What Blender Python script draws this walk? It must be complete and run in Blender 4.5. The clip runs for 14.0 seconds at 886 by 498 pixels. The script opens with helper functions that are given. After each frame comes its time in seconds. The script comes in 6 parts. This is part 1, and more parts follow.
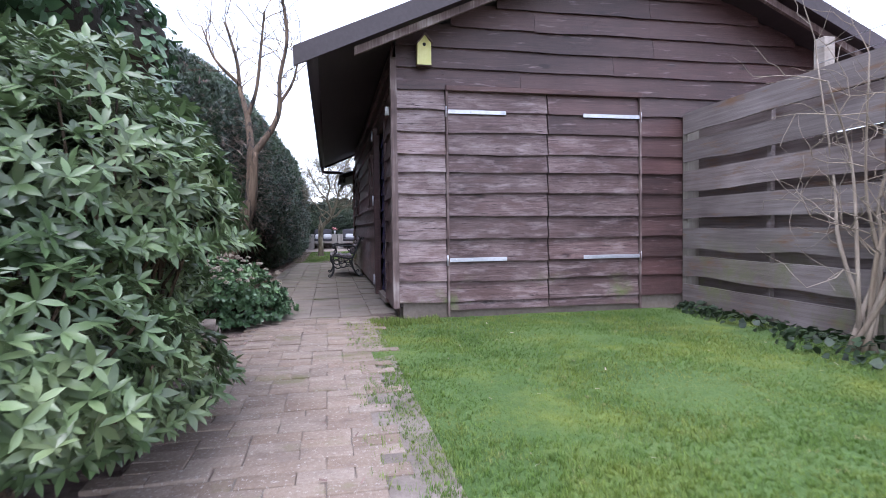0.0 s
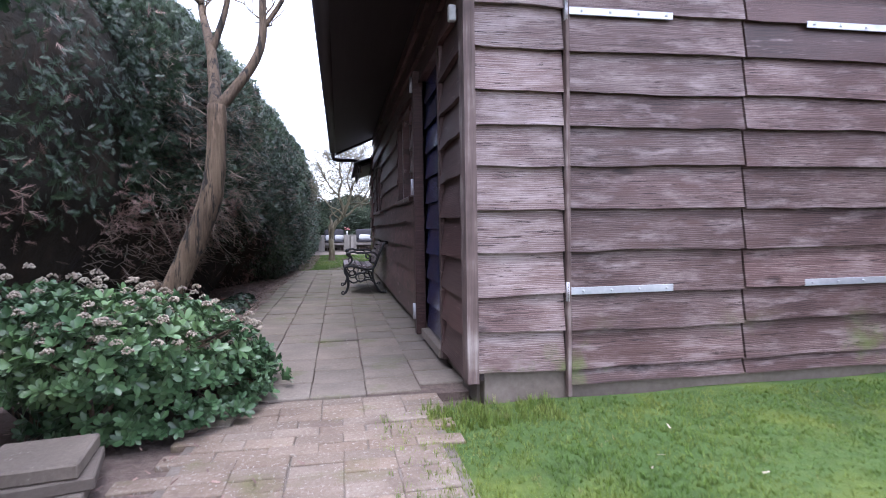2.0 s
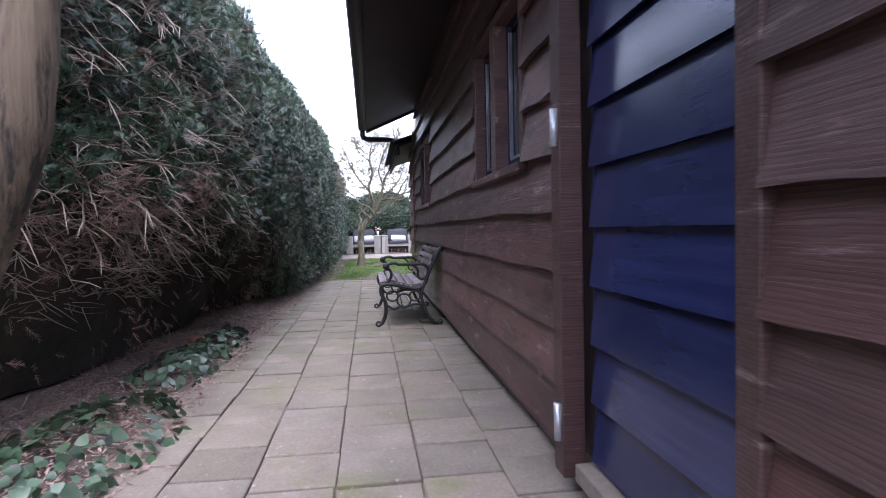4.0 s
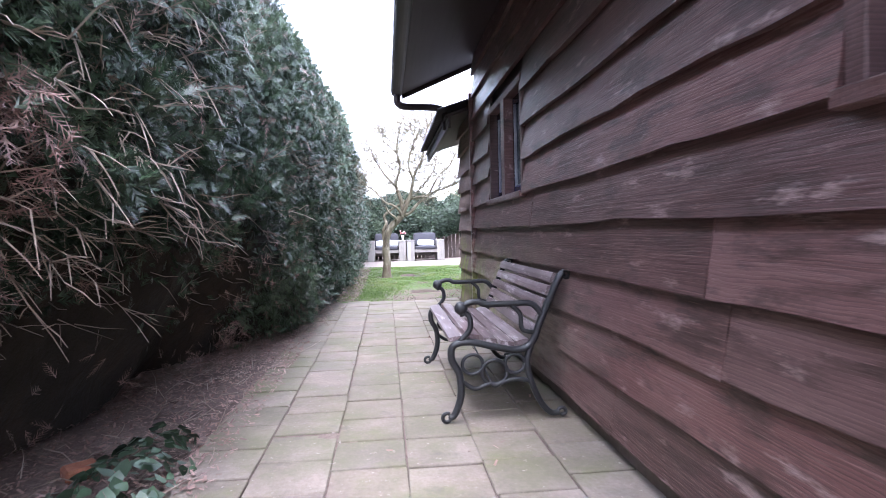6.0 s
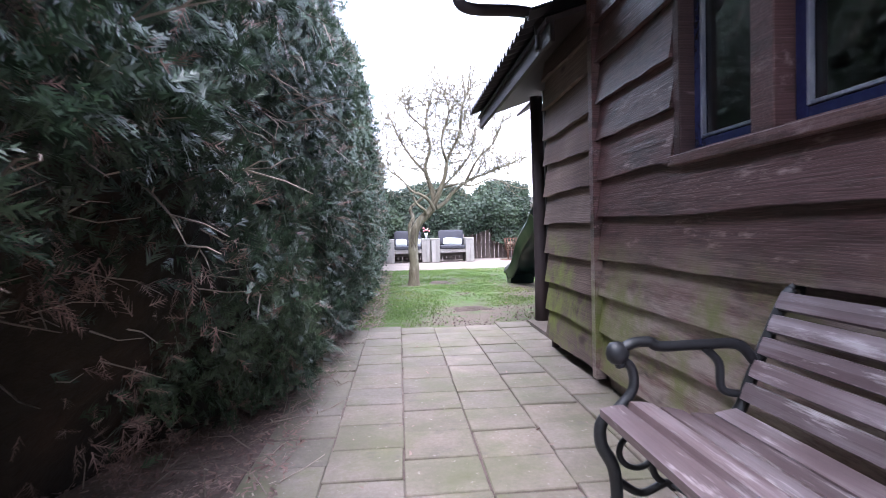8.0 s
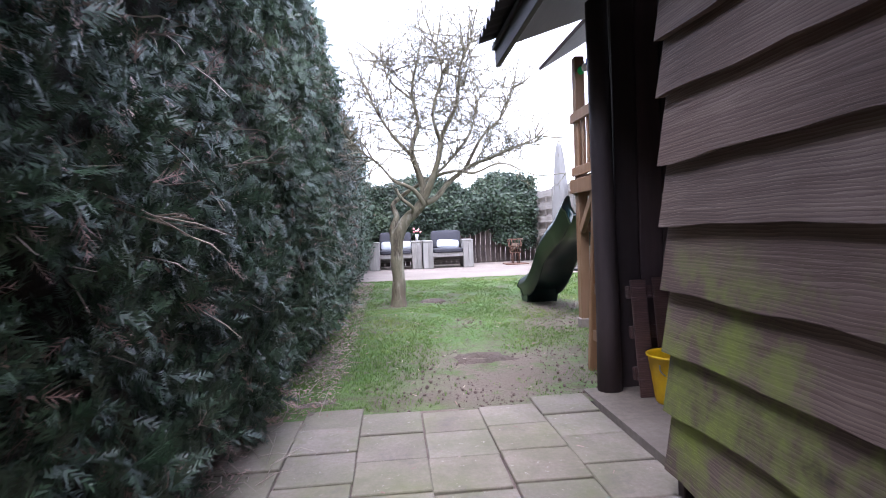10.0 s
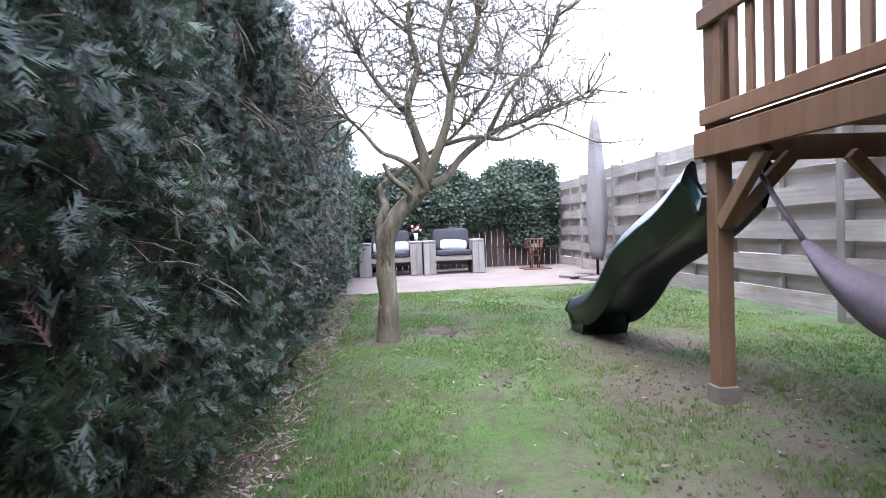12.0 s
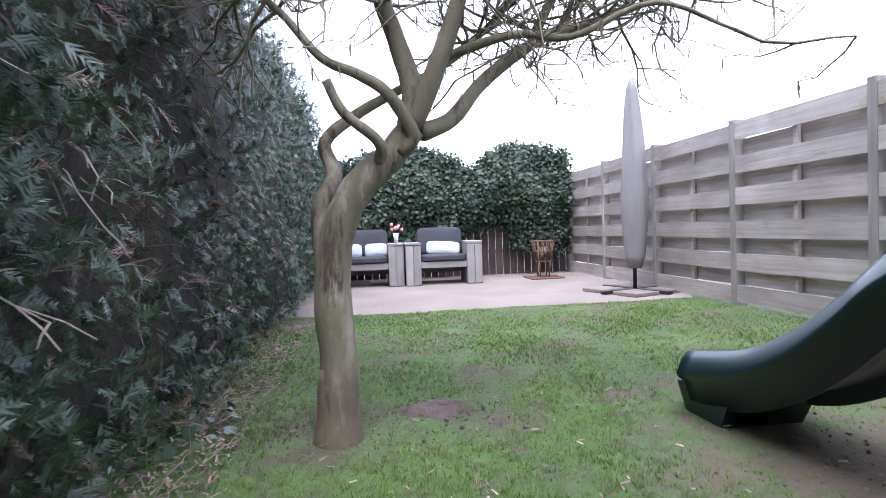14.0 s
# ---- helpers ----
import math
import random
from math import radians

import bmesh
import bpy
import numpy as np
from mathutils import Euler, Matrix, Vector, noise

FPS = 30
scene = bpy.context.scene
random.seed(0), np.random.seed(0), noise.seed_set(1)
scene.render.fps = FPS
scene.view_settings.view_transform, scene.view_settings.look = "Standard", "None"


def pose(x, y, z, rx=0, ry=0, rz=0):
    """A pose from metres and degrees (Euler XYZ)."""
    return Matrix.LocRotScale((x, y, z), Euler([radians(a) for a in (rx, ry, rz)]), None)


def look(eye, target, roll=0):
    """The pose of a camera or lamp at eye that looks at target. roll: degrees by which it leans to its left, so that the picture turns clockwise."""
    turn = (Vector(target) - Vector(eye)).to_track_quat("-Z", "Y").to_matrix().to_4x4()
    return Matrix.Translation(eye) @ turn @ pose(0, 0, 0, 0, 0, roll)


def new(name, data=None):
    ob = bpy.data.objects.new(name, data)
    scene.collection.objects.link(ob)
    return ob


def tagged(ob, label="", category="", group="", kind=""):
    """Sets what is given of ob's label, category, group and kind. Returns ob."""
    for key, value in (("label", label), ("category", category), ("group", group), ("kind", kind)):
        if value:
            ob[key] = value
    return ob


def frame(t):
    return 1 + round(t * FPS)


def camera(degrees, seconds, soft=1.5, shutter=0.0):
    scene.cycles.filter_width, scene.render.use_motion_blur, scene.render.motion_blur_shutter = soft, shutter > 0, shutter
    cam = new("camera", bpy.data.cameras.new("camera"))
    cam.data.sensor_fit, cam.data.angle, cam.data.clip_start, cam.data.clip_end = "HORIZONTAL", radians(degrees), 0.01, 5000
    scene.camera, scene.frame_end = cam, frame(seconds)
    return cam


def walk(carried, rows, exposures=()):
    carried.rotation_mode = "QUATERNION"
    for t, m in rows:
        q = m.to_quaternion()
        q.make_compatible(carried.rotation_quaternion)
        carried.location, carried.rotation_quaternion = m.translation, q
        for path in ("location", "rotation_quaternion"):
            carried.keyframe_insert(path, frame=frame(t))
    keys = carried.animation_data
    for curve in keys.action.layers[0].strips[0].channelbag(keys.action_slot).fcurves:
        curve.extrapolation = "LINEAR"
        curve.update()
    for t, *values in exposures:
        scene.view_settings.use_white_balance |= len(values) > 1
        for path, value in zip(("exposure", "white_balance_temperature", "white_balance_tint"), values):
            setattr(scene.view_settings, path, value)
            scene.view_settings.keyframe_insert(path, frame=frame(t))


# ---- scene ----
# camera and walk
cam = camera(76.6, 14.0, soft=0.6, shutter=0.2)
PATH = [
    (0, (0.002, 0.094, 0.845), (0.402, 2.053, 0.774), -0.7),
    (0.5, (0.018, 0.723, 0.847), (0.411, 2.683, 0.777), -0.7),
    (1, (0.003, 1.356, 0.855), (0.392, 3.317, 0.786), -0.8),
    (1.5, (-0.004, 2.015, 0.863), (0.377, 3.977, 0.794), -0.8),
    (2, (-0.018, 2.66, 0.877), (0.344, 4.625, 0.804), -0.9),
    (2.5, (-0.012, 3.308, 0.868), (0.314, 5.28, 0.795), -0.9),
    (3, (-0.021, 3.944, 0.865), (0.261, 5.923, 0.788), -1.2),
    (5.5, (-0.178, 7.072, 0.916), (0.065, 9.057, 0.853), -1.3),
    (6, (-0.25, 7.672, 0.916), (-0.049, 9.661, 0.855), -1.4),
    (6.5, (-0.338, 8.278, 0.907), (-0.171, 10.27, 0.849), -1.4),
    (7, (-0.41, 8.879, 0.909), (-0.25, 10.872, 0.848), -1.3),
    (7.5, (-0.466, 9.478, 0.904), (-0.31, 11.471, 0.84), -1.4),
    (8, (-0.487, 10.071, 0.896), (-0.331, 12.064, 0.83), -1.5),
    (10.5, (-0.261, 12.965, 0.946), (-0.082, 14.956, 0.874), -2.3),
    (11, (-0.242, 13.57, 0.939), (-0.07, 15.561, 0.866), -2.5),
    (11.5, (-0.216, 14.164, 0.923), (-0.041, 16.155, 0.851), -2.2),
    (12, (-0.19, 14.74, 0.918), (-0.011, 16.731, 0.844), -2.3),
    (12.5, (-0.13, 15.33, 0.889), (0.055, 17.32, 0.815), -2.3),
    (13, (-0.11, 15.953, 0.866), (0.08, 17.942, 0.796), -2.3),
    (13.5, (-0.094, 16.514, 0.859), (0.113, 18.502, 0.791), -2.3),
    (14, (-0.079, 17.059, 0.864), (0.168, 19.042, 0.796), -2.0),
]
EXPOSURES = [(t, stops, 5700, 18) for t, stops in ((0.0, 2.08), (1.0, 2.3), (2.0, 2.37), (3.0, 2.5), (5.5, 3.68), (6.2, 3.85), (7.0, 3.77), (8.0, 3.55), (10.5, 3.1), (12.5, 3.05), (14.0, 2.8))]
walk(cam, [(t, look(eye, target, roll)) for t, eye, target, roll in PATH], EXPOSURES)

# world and sun: a bright overcast sky
world = bpy.data.worlds.new("overcast")
scene.world = world
world.use_nodes = True
wn, wl = world.node_tree.nodes, world.node_tree.links
sky = wn.new("ShaderNodeTexSky")
sky.sky_type, sky.sun_disc = "NISHITA", False
sky.sun_elevation, sky.sun_rotation = radians(70), radians(206)
sky.air_density, sky.dust_density, sky.ozone_density = 1.0, 1.5, 1.0
pale = wn.new("ShaderNodeHueSaturation")
pale.inputs["Saturation"].default_value = 0.34
wl.new(sky.outputs[0], pale.inputs["Color"])
wl.new(pale.outputs[0], wn["Background"].inputs["Color"])
wn["Background"].inputs["Strength"].default_value = 0.15
sun = new("sun", bpy.data.lights.new("sun", "SUN"))
sun.data.energy, sun.data.angle, sun.data.color = 0.5, radians(40), (1.0, 0.985, 0.97)
sun.matrix_world = look((0, 0, 20), (3, 6, 0))


# materials
def material(name, colours, rough=0.7, grain=(6, 6, 6), coarse=1.5, bump=0.3, bump_size=0.01, vary=0.25, metal=0.0, spec=0.5, island=False, rings=0.0):
    """A mix of base colours by fine grain and broad stains, varied from piece to piece."""
    m = bpy.data.materials.new(name)
    m.use_nodes = True
    n, l = m.node_tree.nodes, m.node_tree.links
    b = n["Principled BSDF"]
    co = n.new("ShaderNodeTexCoord")
    mp = n.new("ShaderNodeMapping")
    mp.inputs["Scale"].default_value = grain
    l.new(co.outputs["Object"], mp.inputs["Vector"])
    fine = n.new("ShaderNodeTexNoise")
    fine.noise_dimensions = "4D"
    fine.inputs["Scale"].default_value, fine.inputs["Detail"].default_value, fine.inputs["Roughness"].default_value = 1.0, 7, 0.65
    l.new(mp.outputs[0], fine.inputs["Vector"])
    broad = n.new("ShaderNodeTexNoise")
    broad.noise_dimensions = "4D"
    broad.inputs["Scale"].default_value, broad.inputs["Detail"].default_value = coarse, 4
    l.new(co.outputs["Object"], broad.inputs["Vector"])
    if island:
        src = n.new("ShaderNodeNewGeometry").outputs["Random Per Island"]
    else:
        src = n.new("ShaderNodeObjectInfo").outputs["Random"]
    seed = n.new("ShaderNodeMath")
    seed.operation = "MULTIPLY"
    seed.inputs[1].default_value = 0.0 if island else 37.0
    l.new(src, seed.inputs[0])
    l.new(seed.outputs[0], fine.inputs["W"])
    l.new(seed.outputs[0], broad.inputs["W"])
    ramp = n.new("ShaderNodeValToRGB")
    e = ramp.color_ramp.elements
    stops = [0.32 + 0.36 * i / (len(colours) - 1) for i in range(len(colours))]
    e[0].position, e[0].color = stops[0], (*colours[0], 1)
    e[1].position, e[1].color = stops[-1], (*colours[-1], 1)
    for p, c in list(zip(stops, colours))[1:-1]:
        e.new(p).color = (*c, 1)
    mixf = n.new("ShaderNodeMath")
    mixf.operation = "MULTIPLY_ADD"
    mixf.inputs[1].default_value = 0.55
    l.new(broad.outputs[0], mixf.inputs[0])
    half = n.new("ShaderNodeMath")
    half.operation = "MULTIPLY"
    half.inputs[1].default_value = 0.45
    l.new(fine.outputs[0], half.inputs[0])
    l.new(half.outputs[0], mixf.inputs[2])
    level, height = mixf.outputs[0], fine.outputs[0]
    if rings:
        rp = n.new("ShaderNodeMapping")
        rp.inputs["Scale"].default_value = (1.0, 1.0, 5.0)
        off = n.new("ShaderNodeCombineXYZ")
        l.new(seed.outputs[0], off.inputs[0])
        l.new(seed.outputs[0], off.inputs[2])
        l.new(off.outputs[0], rp.inputs["Location"])
        l.new(co.outputs["Object"], rp.inputs["Vector"])
        wave = n.new("ShaderNodeTexWave")
        wave.wave_type, wave.bands_direction, wave.wave_profile = "BANDS", "Z", "SAW"
        wave.inputs["Scale"].default_value, wave.inputs["Distortion"].default_value, wave.inputs["Detail"].default_value, wave.inputs["Detail Scale"].default_value = 6.5, 9.0, 2.0, 0.7
        l.new(rp.outputs[0], wave.inputs["Vector"])
        ad = n.new("ShaderNodeMath")
        ad.operation = "MULTIPLY_ADD"
        ad.inputs[1].default_value = rings
        l.new(wave.outputs["Fac"], ad.inputs[0])
        # knots: dark cores scattered along the boards
        kp = n.new("ShaderNodeMapping")
        kp.inputs["Scale"].default_value = (1.7, 0.01, 4.2)
        l.new(off.outputs[0], kp.inputs["Location"])
        l.new(co.outputs["Object"], kp.inputs["Vector"])
        knot = n.new("ShaderNodeTexVoronoi")
        knot.inputs["Scale"].default_value, knot.inputs["Randomness"].default_value = 1.0, 1.0
        l.new(kp.outputs[0], knot.inputs["Vector"])
        core = n.new("ShaderNodeMapRange")
        core.inputs["From Min"].default_value, core.inputs["From Max"].default_value = 0.03, 0.13
        core.inputs["To Min"].default_value, core.inputs["To Max"].default_value = -0.3, 0.0
        l.new(knot.outputs["Distance"], core.inputs["Value"])
        dark = n.new("ShaderNodeMath")
        l.new(core.outputs[0], dark.inputs[0])
        l.new(level, dark.inputs[1])
        l.new(dark.outputs[0], ad.inputs[2])
        shift = n.new("ShaderNodeMath")
        shift.operation = "SUBTRACT"
        shift.inputs[1].default_value = rings * 0.5
        l.new(ad.outputs[0], shift.inputs[0])
        level = shift.outputs[0]
        relief = n.new("ShaderNodeMath")
        relief.operation = "MULTIPLY_ADD"
        relief.inputs[1].default_value = 0.55
        l.new(wave.outputs["Fac"], relief.inputs[0])
        l.new(fine.outputs[0], relief.inputs[2])
        height = relief.outputs[0]
    l.new(level, ramp.inputs[0])
    hsv = n.new("ShaderNodeHueSaturation")
    l.new(ramp.outputs[0], hsv.inputs["Color"])
    val = n.new("ShaderNodeMapRange")
    val.inputs["To Min"].default_value, val.inputs["To Max"].default_value = 1 - vary, 1 + vary
    l.new(src, val.inputs["Value"])
    l.new(val.outputs[0], hsv.inputs["Value"])
    if vary and not island:
        sat = n.new("ShaderNodeMath")
        sat.operation = "MULTIPLY"
        sat.inputs[1].default_value = 7.3
        l.new(src, sat.inputs[0])
        frac = n.new("ShaderNodeMath")
        frac.operation = "FRACT"
        l.new(sat.outputs[0], frac.inputs[0])
        span = n.new("ShaderNodeMapRange")
        span.inputs["To Min"].default_value, span.inputs["To Max"].default_value = 0.92, 1.08
        l.new(frac.outputs[0], span.inputs["Value"])
        l.new(span.outputs[0], hsv.inputs["Saturation"])
    l.new(hsv.outputs[0], b.inputs["Base Color"])
    b.inputs["Roughness"].default_value, b.inputs["Metallic"].default_value = rough, metal
    b.inputs["Specular IOR Level"].default_value = spec
    if bump:
        bp = n.new("ShaderNodeBump")
        bp.inputs["Strength"].default_value, bp.inputs["Distance"].default_value = bump, bump_size
        l.new(height, bp.inputs["Height"])
        l.new(bp.outputs[0], b.inputs["Normal"])
    return m


def add_layer(m, colour, size, low, high, by=(1, 1, 1), fade=None):
    """A stain, moss or wear layer with ragged patches over a material; fade: (axis, where it is full, where it is gone)."""
    n, l = m.node_tree.nodes, m.node_tree.links
    b = n["Principled BSDF"]
    old = b.inputs["Base Color"].links[0].from_socket
    geo = n.new("ShaderNodeNewGeometry")
    mp = n.new("ShaderNodeMapping")
    mp.inputs["Scale"].default_value = by
    l.new(geo.outputs["Position"], mp.inputs["Vector"])
    tx = n.new("ShaderNodeTexNoise")
    tx.inputs["Scale"].default_value, tx.inputs["Detail"].default_value, tx.inputs["Roughness"].default_value = size, 8, 0.68
    l.new(mp.outputs[0], tx.inputs["Vector"])
    mr = n.new("ShaderNodeMapRange")
    mr.inputs["From Min"].default_value, mr.inputs["From Max"].default_value = low, high
    l.new(tx.outputs[0], mr.inputs["Value"])
    fac = mr.outputs[0]
    for axis, full, gone in fade or ():
        sp = n.new("ShaderNodeSeparateXYZ")
        l.new(geo.outputs["Position"], sp.inputs[0])
        mz = n.new("ShaderNodeMapRange")
        mz.inputs["From Min"].default_value, mz.inputs["From Max"].default_value = full, gone
        mz.inputs["To Min"].default_value, mz.inputs["To Max"].default_value = 1, 0
        l.new(sp.outputs[axis], mz.inputs["Value"])
        mu = n.new("ShaderNodeMath")
        mu.operation = "MULTIPLY"
        l.new(fac, mu.inputs[0])
        l.new(mz.outputs[0], mu.inputs[1])
        fac = mu.outputs[0]
    mix = n.new("ShaderNodeMixRGB")
    mix.inputs["Color2"].default_value = (*colour, 1)
    l.new(fac, mix.inputs["Fac"])
    l.new(old, mix.inputs["Color1"])
    l.new(mix.outputs[0], b.inputs["Base Color"])
    return m


def leafy(m, amount=0.25):
    """Some light passes through leaves."""
    n, l = m.node_tree.nodes, m.node_tree.links
    b = n["Principled BSDF"]
    tr = n.new("ShaderNodeBsdfTranslucent")
    l.new(b.inputs["Base Color"].links[0].from_socket, tr.inputs["Color"])
    mx = n.new("ShaderNodeMixShader")
    mx.inputs[0].default_value = amount
    l.new(b.outputs[0], mx.inputs[1])
    l.new(tr.outputs[0], mx.inputs[2])
    l.new(mx.outputs[0], n["Material Output"].inputs["Surface"])
    return m


WOOD_GRAIN = (2.0, 60, 95)
STAINED = material("brown_stained_board", [(0.030, 0.015, 0.015), (0.074, 0.036, 0.034), (0.124, 0.070, 0.065)], 0.5, WOOD_GRAIN, 1.2, 0.7, 0.004, 0.22, rings=0.17)
add_layer(STAINED, (0.26, 0.19, 0.19), 3.0, 0.60, 0.74, (1.2, 1.2, 9))
WEATHERED = material("weathered_board", [(0.030, 0.014, 0.014), (0.102, 0.058, 0.055), (0.246, 0.180, 0.174)], 0.6, (1.5, 50, 70), 1.6, 0.7, 0.003, 0.24, rings=0.18)
add_layer(WEATHERED, (0.33, 0.262, 0.262), 2.4, 0.50, 0.80, (1.4, 1.0, 6))
add_layer(WEATHERED, (0.080, 0.041, 0.037), 3.0, 0.50, 0.70, (1.0, 1.0, 4))
add_layer(WEATHERED, (0.03, 0.014, 0.014), 7.0, 0.58, 0.64, (0.8, 1.0, 14))
add_layer(WEATHERED, (0.11, 0.14, 0.035), 2.2, 0.52, 0.68, fade=[("Z", 0.15, 0.45)])
BLEACHED = material("bleached_board", [(0.048, 0.025, 0.025), (0.165, 0.103, 0.098), (0.400, 0.320, 0.311)], 0.6, (1.5, 50, 70), 1.6, 0.7, 0.003, 0.24, rings=0.18)
add_layer(BLEACHED, (0.40, 0.325, 0.32), 2.2, 0.46, 0.78, (1.4, 1.0, 5))
add_layer(BLEACHED, (0.11, 0.060, 0.053), 3.2, 0.50, 0.72, (1.0, 1.0, 4))
add_layer(BLEACHED, (0.03, 0.014, 0.014), 7.0, 0.58, 0.64, (0.8, 1.0, 14))
add_layer(BLEACHED, (0.11, 0.14, 0.035), 2.2, 0.52, 0.68, fade=[("Z", 0.15, 0.45)])
SIDE = material("side_board", [(0.041, 0.020, 0.019), (0.106, 0.051, 0.049), (0.155, 0.086, 0.082)], 0.42, WOOD_GRAIN, 1.0, 0.8, 0.004, 0.2, rings=0.17)
add_layer(SIDE, (0.045, 0.023, 0.021), 3.0, 0.50, 0.62, (1, 1.0, 4))
add_layer(SIDE, (0.185, 0.112, 0.108), 6.0, 0.58, 0.68, (1, 0.6, 26))
add_layer(SIDE, (0.27, 0.19, 0.185), 3.0, 0.58, 0.68, (5, 1.2, 5))
add_layer(SIDE, (0.30, 0.24, 0.215), 2.2, 0.40, 0.58, (3, 1.0, 7), fade=[("Z", 0.5, 0.85), ("Y", 11.2, 9.6)])
add_layer(SIDE, (0.14, 0.15, 0.045), 2.6, 0.47, 0.62, fade=[("Z", 0.6, 0.85), ("Y", 11.6, 10.4)])
GREYBOARD = material("grey_board", [(0.047, 0.027, 0.022), (0.109, 0.068, 0.056), (0.211, 0.150, 0.127)], 0.7, WOOD_GRAIN, 1.4, 0.6, 0.004, 0.2, rings=0.14)
add_layer(GREYBOARD, (0.16, 0.19, 0.035), 2.4, 0.48, 0.64, fade=[("Z", 0.72, 0.9)])
TRIM = material("weathered_trim", [(0.036, 0.020, 0.018), (0.135, 0.088, 0.080), (0.400, 0.335, 0.312)], 0.75, (45, 45, 2.2), 4.0, 0.6, 0.006, 0.12)
DARKWOOD = material("dark_wood", [(0.027, 0.017, 0.018), (0.048, 0.031, 0.032), (0.075, 0.050, 0.050)], 0.7, (14, 14, 1.5), 1.2, 0.4, 0.006, 0.2)
SOFFIT = material("dark_soffit", [(0.022, 0.014, 0.016), (0.034, 0.023, 0.026), (0.05, 0.035, 0.04)], 0.6, (30, 1.5, 30), 1.0, 0.3, 0.004, 0.15)
ROOFING = material("roof_sheet", [(0.03, 0.028, 0.032), (0.055, 0.05, 0.056), (0.09, 0.085, 0.09)], 0.6, (12, 12, 12), 1.0, 0.4, 0.006, 0.1)
CONCRETE = material("grey_concrete", [(0.099, 0.078, 0.065), (0.149, 0.120, 0.101), (0.205, 0.168, 0.146)], 0.9, (30, 30, 30), 2.0, 0.5, 0.005, 0.1)
TILE = material("paving_tile", [(0.118, 0.094, 0.076), (0.175, 0.142, 0.117), (0.245, 0.203, 0.170)], 0.85, (60, 60, 60), 3.5, 0.5, 0.004, 0.12)
add_layer(TILE, (0.12, 0.122, 0.048), 2.2, 0.55, 0.74)
add_layer(TILE, (0.115, 0.112, 0.060), 2.6, 0.42, 0.72, fade=[("Y", 10.0, 7.0)])
add_layer(TILE, (0.33, 0.29, 0.255), 26.0, 0.62, 0.70)
add_layer(TILE, (0.10, 0.085, 0.075), 5.0, 0.58, 0.8)
BRICK = material("paving_brick", [(0.131, 0.092, 0.071), (0.210, 0.158, 0.123), (0.297, 0.245, 0.202)], 0.95, (70, 70, 70), 3.0, 0.7, 0.005, 0.11)
add_layer(BRICK, (0.36, 0.32, 0.29), 55.0, 0.56, 0.66)
add_layer(BRICK, (0.13, 0.12, 0.05), 2.0, 0.56, 0.7)
add_layer(BRICK, (0.12, 0.085, 0.07), 3.0, 0.55, 0.75)
SOIL = material("garden_soil", [(0.058, 0.040, 0.033), (0.135, 0.096, 0.082), (0.235, 0.180, 0.155)], 1.0, (25, 25, 25), 1.2, 1.0, 0.03, 0.0)
SAND = material("joint_sand", [(0.10, 0.08, 0.068), (0.17, 0.14, 0.12), (0.26, 0.22, 0.19)], 1.0, (60, 60, 60), 3, 0.8, 0.006, 0.0)
LAWN = material("lawn_ground", [(0.037, 0.065, 0.014), (0.061, 0.112, 0.024), (0.112, 0.159, 0.043)], 1.0, (40, 40, 40), 0.9, 0.9, 0.02, 0.0)
add_layer(LAWN, (0.14, 0.175, 0.03), 1.3, 0.50, 0.70, fade=[("Y", 5.6, 6.2)])
add_layer(LAWN, (0.085, 0.072, 0.045), 1.6, 0.47, 0.62, fade=[("Y", 15.5, 15.0)])
add_layer(LAWN, (0.07, 0.05, 0.036), 9.0, 0.5, 0.66, fade=[("Y", 15.5, 15.0)])
add_layer(LAWN, (0.135, 0.103, 0.08), 2.2, 0.36, 0.5, fade=[("Y", 16.3, 17.1), ("Y", 15.5, 15.0), ("X", 0.8, 1.4), ("X", 0.1, -0.5)])
add_layer(LAWN, (0.11, 0.085, 0.062), 2.2, 0.38, 0.52, fade=[("Y", 18.8, 19.6), ("Y", 17.2, 16.6), ("X", 1.9, 2.5), ("X", 1.2, 0.7)])
GRASS = material("grass_blades", [(0.050, 0.105, 0.014), (0.105, 0.175, 0.028), (0.245, 0.265, 0.068)], 0.55, (9, 9, 9), 0.9, 0, 0.01, 0.35, island=True)
add_layer(GRASS, (0.225, 0.26, 0.045), 1.3, 0.50, 0.72, fade=[("Y", 5.6, 6.2)])
add_layer(GRASS, (0.36, 0.33, 0.16), 9.0, 0.60, 0.68)
leafy(GRASS)
THUJA = leafy(material("conifer_spray", [(0.010, 0.021, 0.011), (0.029, 0.051, 0.025), (0.105, 0.145, 0.078)], 0.38, (5, 5, 5), 0.8, 0, 0.01, 0.45, island=True), 0.15)
DEAD = material("dead_conifer_spray", [(0.085, 0.045, 0.036), (0.215, 0.130, 0.108), (0.440, 0.325, 0.280)], 0.6, (5, 5, 5), 1.0, 0, 0.01, 0.4, island=True)
TWIG = material("pale_dry_twig", [(0.144, 0.099, 0.076), (0.242, 0.189, 0.152), (0.378, 0.324, 0.279)], 0.8, (5, 5, 5), 1.0, 0, 0.01, 0.3, island=True)
# shade deep inside hedge and ivy, put into one near-black colour
SHADECORE = material("shade_dark_core", [(0.010, 0.008, 0.006), (0.022, 0.017, 0.011), (0.051, 0.031, 0.019)], 1.0, (8, 8, 8), 2.0, 0.8, 0.05, 0.0)
BUSHLEAF = leafy(material("bush_leaf", [(0.034, 0.062, 0.025), (0.098, 0.144, 0.060), (0.255, 0.298, 0.150)], 0.3, (4, 4, 4), 1.5, 0, 0.01, 0.4, island=True), 0.15)
